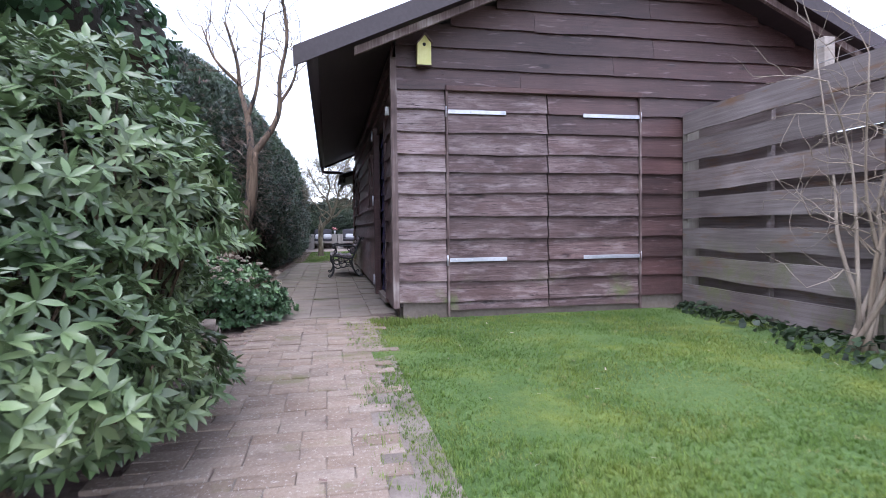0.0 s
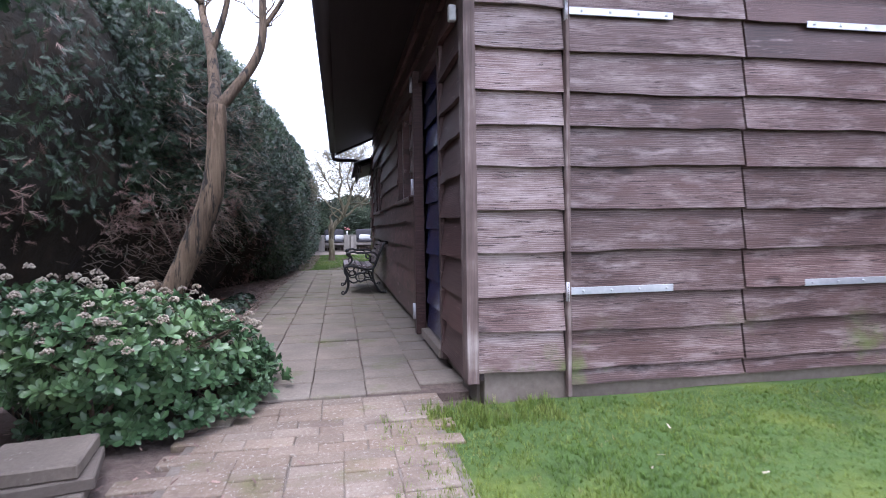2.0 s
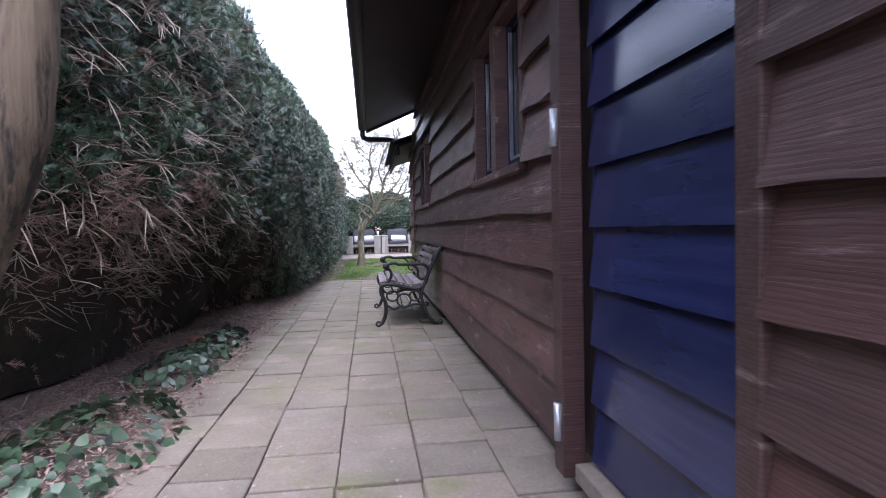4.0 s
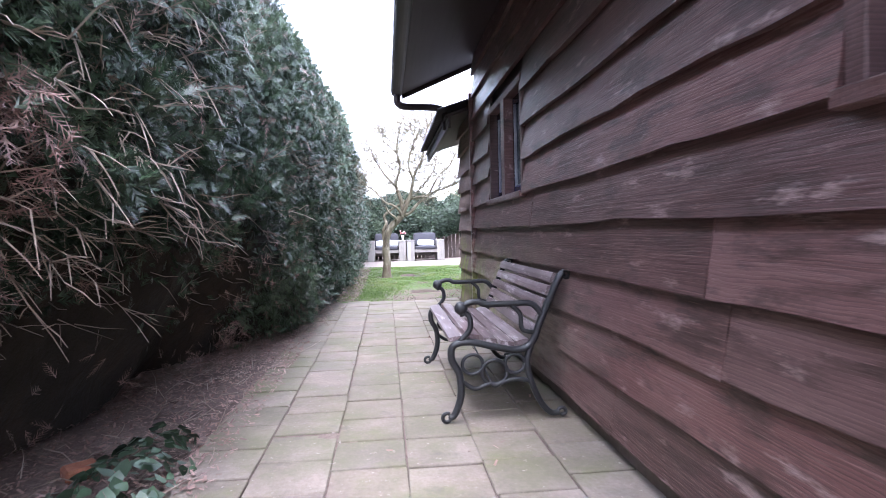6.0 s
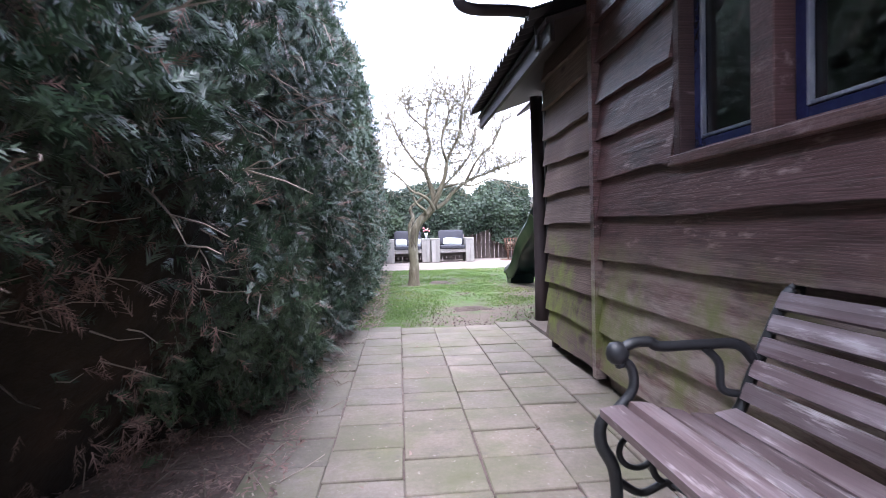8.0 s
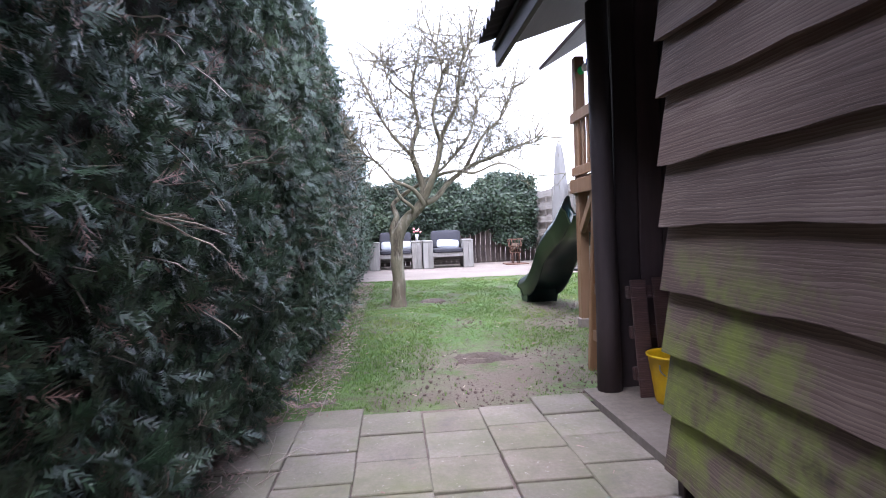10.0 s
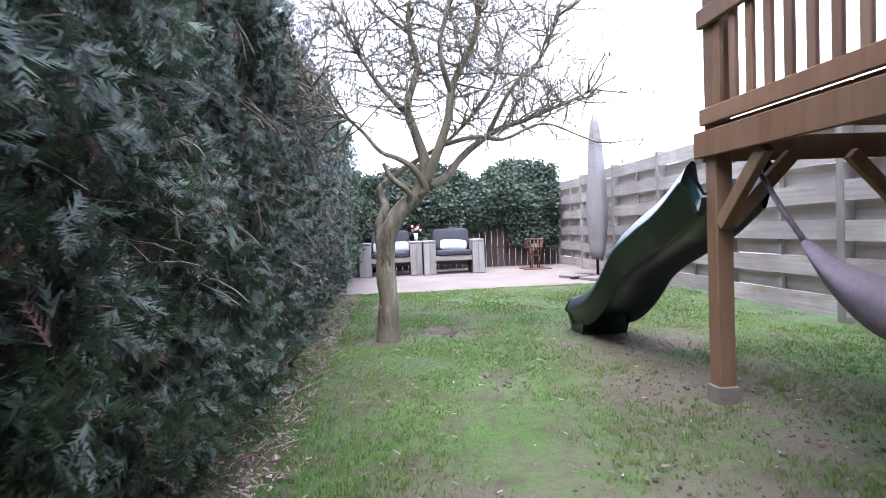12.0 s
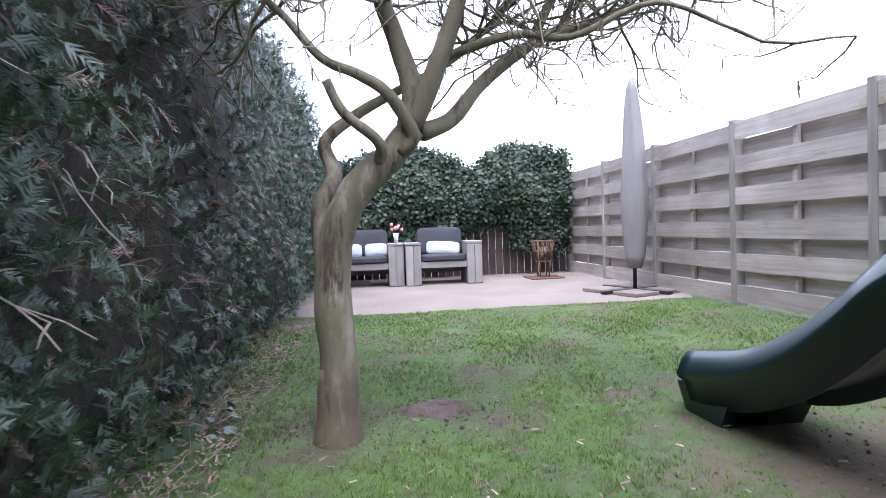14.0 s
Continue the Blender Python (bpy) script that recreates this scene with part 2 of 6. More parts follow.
SKIMMIA = leafy(material("shrub_leaf", [(0.024, 0.055, 0.028), (0.068, 0.128, 0.058), (0.175, 0.270, 0.110)], 0.33, (4, 4, 4), 1.5, 0, 0.01, 0.4, island=True), 0.15)
IVYLEAF = leafy(material("ivy_leaf", [(0.006, 0.014, 0.006), (0.015, 0.030, 0.011), (0.040, 0.060, 0.023)], 0.55, (4, 4, 4), 1.2, 0, 0.01, 0.4, island=True), 0.12)
GROUNDIVY = leafy(material("ground_ivy_leaf", [(0.016, 0.032, 0.018), (0.045, 0.078, 0.042), (0.125, 0.165, 0.105)], 0.4, (4, 4, 4), 1.2, 0, 0.01, 0.4, island=True), 0.12)
DAMP = material("damp_soil", [(0.036, 0.025, 0.020), (0.082, 0.058, 0.048), (0.155, 0.115, 0.096)], 1.0, (30, 30, 30), 2.0, 1.0, 0.02, 0.0)
BLOSSOM = material("pale_flower_heads", [(0.195, 0.129, 0.108), (0.328, 0.274, 0.216), (0.429, 0.380, 0.302)], 0.9, (60, 60, 60), 4, 0.8, 0.01, 0.2, island=True)
BARK = material("greenish_bark", [(0.075, 0.063, 0.038), (0.140, 0.118, 0.074), (0.225, 0.196, 0.135)], 0.85, (14, 14, 4), 2.5, 0.7, 0.01, 0.0)
add_layer(BARK, (0.27, 0.235, 0.18), 6.0, 0.56, 0.66, (1, 1, 0.35))
add_layer(BARK, (0.05, 0.035, 0.022), 14.0, 0.54, 0.64, (1, 1, 0.2))
add_layer(BARK, (0.12, 0.085, 0.06), 10.0, 0.42, 0.55, (1, 1, 0.2), fade=[("Z", 0.15, 0.45)])
BARK2 = material("brown_bark", [(0.045, 0.028, 0.018), (0.105, 0.068, 0.042), (0.185, 0.130, 0.085)], 0.85, (60, 60, 3), 2.5, 1.0, 0.03, 0.0)
add_layer(BARK2, (0.23, 0.155, 0.105), 9.0, 0.55, 0.68, (1, 1, 0.25))
add_layer(BARK2, (0.012, 0.008, 0.006), 16.0, 0.50, 0.58, (1, 1, 0.12))
PALEBARK = material("pale_bark", [(0.13, 0.095, 0.07), (0.24, 0.19, 0.145), (0.37, 0.31, 0.255)], 0.85, (30, 30, 4), 3.0, 0.5, 0.006, 0.15)
CATKIN = material("catkins", [(0.08, 0.07, 0.05), (0.13, 0.115, 0.08), (0.2, 0.18, 0.12)], 0.9, (30, 30, 30), 3, 0, 0.01, 0.3, island=True)
IRON = material("black_cast_iron", [(0.007, 0.007, 0.009), (0.012, 0.012, 0.014), (0.022, 0.022, 0.026)], 0.48, (60, 60, 60), 4, 0.25, 0.003, 0.0, spec=0.5)
SLAT = material("bench_slat", [(0.045, 0.027, 0.028), (0.112, 0.076, 0.078), (0.280, 0.235, 0.250)], 0.5, (40, 1.3, 40), 1.8, 0.4, 0.003, 0.15)
add_layer(SLAT, (0.38, 0.33, 0.335), 3.0, 0.55, 0.66, (9, 1.2, 9))
PINE = material("impregnated_pine", [(0.130, 0.064, 0.031), (0.202, 0.111, 0.058), (0.267, 0.170, 0.108)], 0.6, (14, 14, 1.6), 1.5, 0.3, 0.004, 0.15)
GREYPINE = material("greyed_fence_board", [(0.150, 0.124, 0.106), (0.255, 0.222, 0.195), (0.385, 0.346, 0.310)], 0.8, (30, 1.5, 40), 1.4, 0.4, 0.005, 0.15)
add_layer(GREYPINE, (0.20, 0.15, 0.10), 2.0, 0.55, 0.7, (1, 1, 5))
OLDFENCE = material("old_fence_board", [(0.075, 0.056, 0.052), (0.165, 0.135, 0.130), (0.29, 0.25, 0.245)], 0.75, (30, 1.5, 40), 1.2, 0.6, 0.006, 0.18)
add_layer(OLDFENCE, (0.16, 0.09, 0.05), 1.8, 0.55, 0.7, (1, 1, 5))
add_layer(OLDFENCE, (0.13, 0.135, 0.06), 2.4, 0.5, 0.66, fade=[("Z", 0.35, 0.8)])
BACKBOARD = material("dark_brown_board", [(0.030, 0.020, 0.016), (0.060, 0.042, 0.034), (0.105, 0.078, 0.064)], 0.8, (40, 40, 1.6), 1.6, 0.5, 0.005, 0.25)
POSTWOOD = material("grey_green_post", [(0.120, 0.105, 0.088), (0.190, 0.170, 0.146), (0.275, 0.250, 0.220)], 0.8, (40, 40, 1.8), 2.0, 0.5, 0.005, 0.15)
CURTAIN = material("beige_curtain", [(0.30, 0.24, 0.18), (0.40, 0.33, 0.25), (0.48, 0.41, 0.33)], 0.95, (60, 60, 8), 2.0, 0.2, 0.003, 0.0)
SCAFFOLD = material("grey_scaffold_wood", [(0.165, 0.149, 0.132), (0.231, 0.212, 0.193), (0.297, 0.275, 0.253)], 0.8, (40, 40, 2), 2, 0.4, 0.004, 0.1)
CUSHION = material("dark_grey_fabric", [(0.026, 0.026, 0.032), (0.038, 0.036, 0.044), (0.053, 0.051, 0.058)], 0.95, (120, 120, 120), 3, 0.3, 0.002, 0.0)
PILLOW = material("white_blue_fabric", [(0.338, 0.348, 0.381), (0.402, 0.408, 0.430), (0.446, 0.446, 0.457)], 0.9, (90, 90, 90), 5, 0.3, 0.002, 0.0)
PLASTIC = material("dark_green_plastic", [(0.002, 0.009, 0.011), (0.003, 0.014, 0.017), (0.006, 0.022, 0.025)], 0.3, (40, 40, 40), 1.5, 0.05, 0.002, 0.0, spec=0.5)
BLUEPAINT = material("blue_paint", [(0.010, 0.013, 0.045), (0.016, 0.020, 0.066), (0.030, 0.036, 0.100)], 0.2, (2, 40, 40), 1.5, 0.15, 0.002, 0.1)
BEADPAINT = material("grey_blue_bead", [(0.05, 0.055, 0.09), (0.16, 0.165, 0.20), (0.36, 0.36, 0.37)], 0.5, (30, 30, 6), 3, 0.3, 0.002, 0.1)
WHITEPAINT = material("worn_white_paint", [(0.35, 0.33, 0.32), (0.6, 0.6, 0.6), (0.75, 0.75, 0.75)], 0.5, (40, 40, 40), 4, 0.3, 0.002, 0.0)
ZINC = material("galvanised_steel", [(0.38, 0.38, 0.42), (0.50, 0.50, 0.54), (0.62, 0.62, 0.65)], 0.45, (25, 25, 25), 3, 0.1, 0.002, 0.05, metal=0.6)
YELLOW = material("yellow_plastic", [(0.48, 0.28, 0.0), (0.60, 0.37, 0.003), (0.68, 0.44, 0.01)], 0.4, (20, 20, 20), 3, 0.1, 0.002, 0.0)
PALEYELLOW = material("pale_yellow_paint", [(0.55, 0.50, 0.16), (0.70, 0.66, 0.26), (0.78, 0.74, 0.34)], 0.6, (20, 20, 20), 4, 0.1, 0.002, 0.0)
RUST = material("rusty_steel", [(0.05, 0.022, 0.014), (0.10, 0.045, 0.028), (0.16, 0.075, 0.045)], 0.8, (50, 50, 50), 4, 0.5, 0.003, 0.0)
CANVAS = material("taupe_cover_fabric", [(0.126, 0.114, 0.108), (0.162, 0.150, 0.141), (0.198, 0.186, 0.177)], 0.85, (20, 20, 3), 1.5, 0.4, 0.006, 0.0)
HAMMOCK = material("mauve_cotton", [(0.11, 0.085, 0.10), (0.16, 0.13, 0.15), (0.22, 0.18, 0.20)], 0.9, (90, 90, 4), 3, 0.4, 0.003, 0.0)
GRAVEL = material("gravel_terrace", [(0.137, 0.109, 0.089), (0.190, 0.153, 0.131), (0.242, 0.202, 0.178)], 0.95, (45, 45, 45), 1.2, 0.6, 0.006, 0.0)
REDBRICK = material("red_brick", [(0.17, 0.065, 0.04), (0.26, 0.11, 0.07), (0.34, 0.17, 0.12)], 0.9, (40, 40, 40), 4, 0.5, 0.004, 0.1)
PINK = material("pink_petals", [(0.55, 0.12, 0.14), (0.68, 0.25, 0.26), (0.75, 0.4, 0.4)], 0.7, (40, 40, 40), 4, 0, 0.004, 0.1)
ROOM = material("dim_plaster", [(0.20, 0.17, 0.13), (0.25, 0.21, 0.16), (0.30, 0.26, 0.2)], 0.9, (10, 10, 10), 1.5, 0.1, 0.004, 0.0)
BLACK = material("black_rubber", [(0.01, 0.01, 0.01), (0.015, 0.015, 0.015), (0.02, 0.02, 0.02)], 0.7, (40, 40, 40), 4, 0, 0.004, 0.0)
GLASS = bpy.data.materials.new("window_glass")
GLASS.use_nodes = True
gb = GLASS.node_tree.nodes["Principled BSDF"]
gb.inputs["Base Color"].default_value, gb.inputs["Roughness"].default_value, gb.inputs["Transmission Weight"].default_value, gb.inputs["IOR"].default_value = (0.9, 0.93, 0.92, 1), 0.02, 1.0, 1.45


# building helpers
def empty(name, x, y, z=0.0, turn=0.0):
    ob = new(name)
    ob.empty_display_size = 0.1
    ob.matrix_world = pose(x, y, z, 0, 0, turn)
    return ob


def solid(name, verts, faces, mat, parent=None, label="", smooth=False, at=None):
    """One mesh object from vertices and faces; at: its matrix in its parent's space."""
    me = bpy.data.meshes.new(name)
    me.from_pydata([tuple(v) for v in verts], [], [tuple(f) for f in faces])
    me.validate()
    me.materials.append(mat)
    if smooth:
        me.polygons.foreach_set("use_smooth", [True] * len(me.polygons))
    me.update()
    return placed(name, me, parent, label, at)


def placed(name, me, parent=None, label="", at=None):
    ob = new(name, me)
    if parent:
        ob.parent = parent
    if at is not None:
        ob.matrix_local = at
    if label:
        ob["label"] = label
    return ob


def part(name, bm, mat, parent=None, label="", smooth=False, at=None):
    bmesh.ops.recalc_face_normals(bm, faces=bm.faces)
    me = bpy.data.meshes.new(name)
    bm.to_mesh(me)
    bm.free()
    me.materials.append(mat)
    if smooth:
        me.polygons.foreach_set("use_smooth", [True] * len(me.polygons))
    return placed(name, me, parent, label, at)


def block(lo, hi, bevel=0.004, bm=None):
    """A bevelled box between two corners."""
    own = bmesh.new()
    bmesh.ops.create_cube(own, size=1.0)
    for v in own.verts:
        for k in range(3):
            v.co[k] = lo[k] + (v.co[k] + 0.5) * (hi[k] - lo[k])
    if bevel:
        bmesh.ops.bevel(own, geom=own.edges, offset=bevel, segments=1, affect="EDGES")
    if bm is None:
        return own
    me = bpy.data.meshes.new("tmp")
    own.to_mesh(me)
    own.free()
    bm.from_mesh(me)
    bpy.data.meshes.remove(me)
    return bm


def box(name, lo, hi, mat, parent=None, label="", bevel=0.004):
    return part(name, block(lo, hi, bevel), mat, parent, label)


def tube(points, radii, sides=8, caps=True):
    """Vertices and faces of a round bar along points."""
    pts = [Vector(p) for p in points]
    if not hasattr(radii, "__len__"):
        radii = [radii] * len(pts)
    verts, faces = [], []
    ref = None
    for i, p in enumerate(pts):
        d = (pts[min(i + 1, len(pts) - 1)] - pts[max(i - 1, 0)]).normalized()
        if ref is None:
            ref = d.orthogonal().normalized()
        ref = (ref - d * ref.dot(d))
        ref = ref.normalized() if ref.length > 1e-6 else d.orthogonal().normalized()
        s = d.cross(ref)
        for k in range(sides):
            a = 2 * math.pi * k / sides
            verts.append(p + (ref * math.cos(a) + s * math.sin(a)) * radii[i])
    for i in range(len(pts) - 1):
        for k in range(sides):
            a, b = i * sides + k, i * sides + (k + 1) % sides
            faces.append((a, b, b + sides, a + sides))
    if caps:
        faces.append(tuple(range(sides))[::-1])
        faces.append(tuple(range((len(pts) - 1) * sides, len(pts) * sides)))
    return verts, faces


def rod(name, points, radii, mat, parent=None, label="", sides=8, at=None):
    v, f = tube(points, radii, sides)
    return solid(name, v, f, mat, parent, label, True, at)


def smooth_line(points, n=6):
    """A Catmull-Rom line through the points."""
    p = [Vector(q) for q in points]
    p = [2 * p[0] - p[1]] + p + [2 * p[-1] - p[-2]]
    out = []
    for i in range(1, len(p) - 2):
        for k in range(n):
            t = k / n
            out.append(0.5 * (2 * p[i] + (p[i + 1] - p[i - 1]) * t + (2 * p[i - 1] - 5 * p[i] + 4 * p[i + 1] - p[i + 2]) * t * t + (3 * p[i] - p[i - 1] - 3 * p[i + 1] + p[i + 2]) * t ** 3))
    out.append(p[-2])
    return out


def big_mesh(name, verts, faces, mat, parent=None, label="", smooth=False):
    """A mesh from arrays of vertices (n, 3) and of faces (m, k)."""
    verts, faces = np.asarray(verts, np.float32), np.asarray(faces, np.int32)
    k = faces.shape[1]
    me = bpy.data.meshes.new(name)
    me.vertices.add(len(verts))
    me.vertices.foreach_set("co", verts.ravel())
    me.loops.add(faces.size)
    me.loops.foreach_set("vertex_index", faces.ravel())
    me.polygons.add(len(faces))
    me.polygons.foreach_set("loop_start", np.arange(0, faces.size, k, dtype=np.int32))
    if smooth:
        me.polygons.foreach_set("use_smooth", np.ones(len(faces), bool))
    me.update(calc_edges=True)
    me.materials.append(mat)
    return placed(name, me, parent, label)


def frames(out, up, rng, jitter=0.5):
    """Rotation matrices (m, 3, 3) whose z axis points out, with jitter, and whose y axis leans to up."""
    z = out + rng.normal(0, jitter, out.shape)
    z /= np.linalg.norm(z, axis=1)[:, None]
    y = up + rng.normal(0, jitter, out.shape)
    y -= z * (y * z).sum(1)[:, None]
    y /= np.linalg.norm(y, axis=1)[:, None] + 1e-9
    x = np.cross(y, z)
    return np.stack([x, y, z], 2)


def scatter(shape, places, turns, sizes):
    """Copies of a small shape (vertices, faces) joined into arrays."""
    v, f = np.asarray(shape[0], float), np.asarray(shape[1], int)
    allv = np.einsum("mij,nj->mni", turns, v) * sizes[:, None, None] + places[:, None, :]
    allf = f[None] + (np.arange(len(places)) * len(v))[:, None, None]
    return allv.reshape(-1, 3), allf.reshape(-1, f.shape[1])


def leaf_shape(length, width, fold=0.25, bend=0.15, blunt=False):
    """A leaf along +y, folded on its midrib: four quads."""
    v, f = [], []
    rows = [(0.0, 0.12), (0.38, 0.78), (0.78, 1.0), (1.0, 0.38)] if blunt else [(0.0, 0.1), (0.3, 0.85), (0.65, 0.9), (1.0, 0.06)]
    for s, w in rows:
        z = -bend * length * s * s
        v += [(-w * width / 2, s * length, z + fold * w * width / 2), (0, s * length, z), (w * width / 2, s * length, z + fold * w * width / 2)]
    for i in range(3):
        for k in range(2):
            a = i * 3 + k
            f.append((a, a + 1, a + 4, a + 3))
    return np.array(v), np.array(f)


def whorl(count, length, width, lift=35, blunt=False, rng=None):
    """Leaves round a shoot's tip, whose axis is z."""
    v0, f0 = leaf_shape(length, width, blunt=blunt)
    vs, fs = [], []
    for i in range(count):
        m = pose(0, 0, 0, 0, 0, 360 * i / count + rng.uniform(-15, 15)) @ pose(0, 0, 0, lift + rng.uniform(-18, 22), 0, 0)
        s = rng.uniform(0.75, 1.1)
        vs += [tuple(m @ Vector(q * s)) for q in v0]
        fs += [tuple(q + i * len(v0)) for q in f0]
    return np.array(vs), np.array(fs)


def spray_shape(rng, length=0.16, wide=1.0):
    """A flat, feathery conifer spray along +y: short tapered leaflets on both sides of an axis that droops."""
    v, f = [], []

    def blade(p, d, l, w):
        p, d = np.array(p), np.array(d) / np.linalg.norm(d)
        s = np.array([d[1], -d[0], 0.0])
        k = len(v)
        v.extend([p - s * w / 2, p + s * w / 2, p + d * l])
        f.append((k, k + 1, k + 2))
    sag = rng.uniform(0.05, 0.3) * length
    blade((0, 0, 0), (0, 1, -sag / length), length, length * 0.06)
    for i in range(6):
        s = 0.08 + 0.145 * i
        for side in (-1, 1):
            q = s + rng.uniform(-0.04, 0.04)
            blade((0, q * length, -sag * q * q), (side * rng.uniform(0.6, 1.05), 1, rng.uniform(-0.35, 0.15)), length * (0.52 - 0.065 * i) * rng.uniform(0.7, 1.2), length * wide * rng.uniform(0.065, 0.098))
    return np.array(v), np.array(f)


# setting: ground, lawns, paths
rng = np.random.default_rng(7)


def sheet(name, x0, x1, y0, y1, z, step, mat, label, rough=0.0, edge=0.0, edge_drop=False):
    """A gently uneven ground sheet."""
    nx, ny = max(2, round((x1 - x0) / step) + 1), max(2, round((y1 - y0) / step) + 1)
    v, f = [], []
    for j in range(ny):
        for i in range(nx):
            x, y = x0 + (x1 - x0) * i / (nx - 1), y0 + (y1 - y0) * j / (ny - 1)
            e = edge * noise.noise((x * 2.1, y * 2.1, 3.0))
            x2 = x + e if i in (0, nx - 1) else x
            y2 = y + e if j in (0, ny - 1) else y
            dz = -0.075 if edge_drop and j == 0 else 0.0
            v.append((x2, y2, z + dz + rough * noise.noise((x * 1.7, y * 1.7, 1.0)) + rough * 0.5 * noise.noise((x * 6, y * 6, 2.0))))
    for j in range(ny - 1):
        for i in range(nx - 1):
            a = j * nx + i
            f.append((a, a + 1, a + nx + 1, a + nx))
    return tagged(solid(name, v, f, mat, smooth=True), label, "ground", kind="structure")


sheet("ground", -300, 300, -300, 300, -0.06, 60, SOIL, "dark brown garden soil around the barn")
sheet("soil_bed", -2.9, -0.4, -1.5, 27.5, -0.015, 0.12, SOIL, "brown bare soil strip under the hedge with litter", 0.02)
sheet("lawn_front", 0.05, 3.9, -1.5, 5.4, -0.012, 0.12, LAWN, "green mown lawn before the barn doors", 0.012, 0.08)
sheet("lawn_back", -1.25, 6.5, 15.25, 23.3, -0.012, 0.12, LAWN, "patchy green lawn with bare soil spots", 0.014, 0.06)
sheet("terrace", -1.4, 3.6, 22.9, 27.6, 0.0, 0.25, GRAVEL, "pale sandy gravel terrace by the back fence", 0.004, 0.1, True)

HOLES = [(0.3, 16.35, 0.16), (0.2, 19.75, 0.10)]
BARE = [(0.45, 16.2, 0.85), (0.0, 15.7, 0.5), (1.6, 18.9, 0.75), (1.35, 17.7, 0.5), (1.5, 16.9, 0.4), (-0.3, 19.4, 0.3), (0.25, 19.6, 0.35), (0.9, 16.3, 0.4), (0.4, 17.9, 0.3), (0.2, 15.4, 0.3), (0.8, 15.5, 0.3)]
for hx, hy, hr in HOLES:
    v, f = [(hx, hy, -0.012)], []
    for r in range(1, 5):
        for k in range(18):
            a = 2 * math.pi * k / 18
            rr = hr * (0.25, 0.5, 0.8, 1.3)[r - 1] * (1 + 0.5 * noise.noise((hx + math.cos(a) * 1.7, hy + math.sin(a) * 1.7, r * 0.4)))
            v.append((hx + rr * 1.3 * math.cos(a), hy + rr * 0.8 * math.sin(a), (-0.008, 0.012, 0.02, -0.02)[r - 1] + 0.012 * noise.noise((k * 0.9, r, hx))))
    for k in range(18):
        f.append((0, 1 + k, 1 + (k + 1) % 18))
        for r in range(3):
            a, b = 1 + r * 18 + k, 1 + r * 18 + (k + 1) % 18
            f.append((a, a + 18, b + 18, b))
    tagged(solid("molehill", v, f, DAMP, smooth=True), "small scraped hole of loose dark soil in the lawn", "soil heap")


# the barn
FRONT, SIDEX, LEFT, RIGHT, APEX_X, BACK = 5.41, 0.64, 0.64, 5.6, 3.1, 13.1
ROWS_Z = [0.14, 0.345, 0.535, 0.75, 0.965, 1.185, 1.385, 1.565, 1.775, 1.975, 2.17, 2.375, 2.57, 2.77, 2.97, 3.17, 3.37, 3.57]


def roof_z(x):
    return 2.36 + 0.44 * (x + 0.2) if x < APEX_X else 2.36 + 0.44 * (2 * APEX_X - x + 0.2)


def plank(name, length, low, high, mat, parent, at, seed, thick=0.03, wave=0.014, lap=0.03, n=10):
    """A lapped board with a wavy bark edge: along x from 0 to length, its face toward -y, leaning out at its foot."""
    v = []
    for i in range(n + 1):
        x = length * i / n
        w = wave * (noise.noise((x * 1.3 + seed * 3.7, seed, 0.0)) + 0.5 * noise.noise((x * 5.1, seed * 2.3, 4.0)))
        v += [(x, -thick - 0.014, low + w), (x, -0.004, high + lap), (x, 0.012, high + lap), (x, -0.012, low + w + 0.004)]
    f = []
    for i in range(n):
        for k in range(4):
            a, b = i * 4 + k, i * 4 + (k + 1) % 4
            f.append((b, a, a + 4, b + 4))
    f += [(0, 1, 2, 3), (n * 4 + 3, n * 4 + 2, n * 4 + 1, n * 4)]
    return solid(name, v, f, mat, parent, at=at)


barn = tagged(solid("wall_front", *(lambda bm: ([v.co[:] for v in bm.verts], [[v.index for v in f.verts] for f in bm.faces]))(block((LEFT + 0.03, FRONT + 0.02, 0.1), (RIGHT, FRONT + 0.1, 2.6), 0)), DARKWOOD), "brown gable wall clad in wavy-edged lapped boards", "wall", kind="structure")
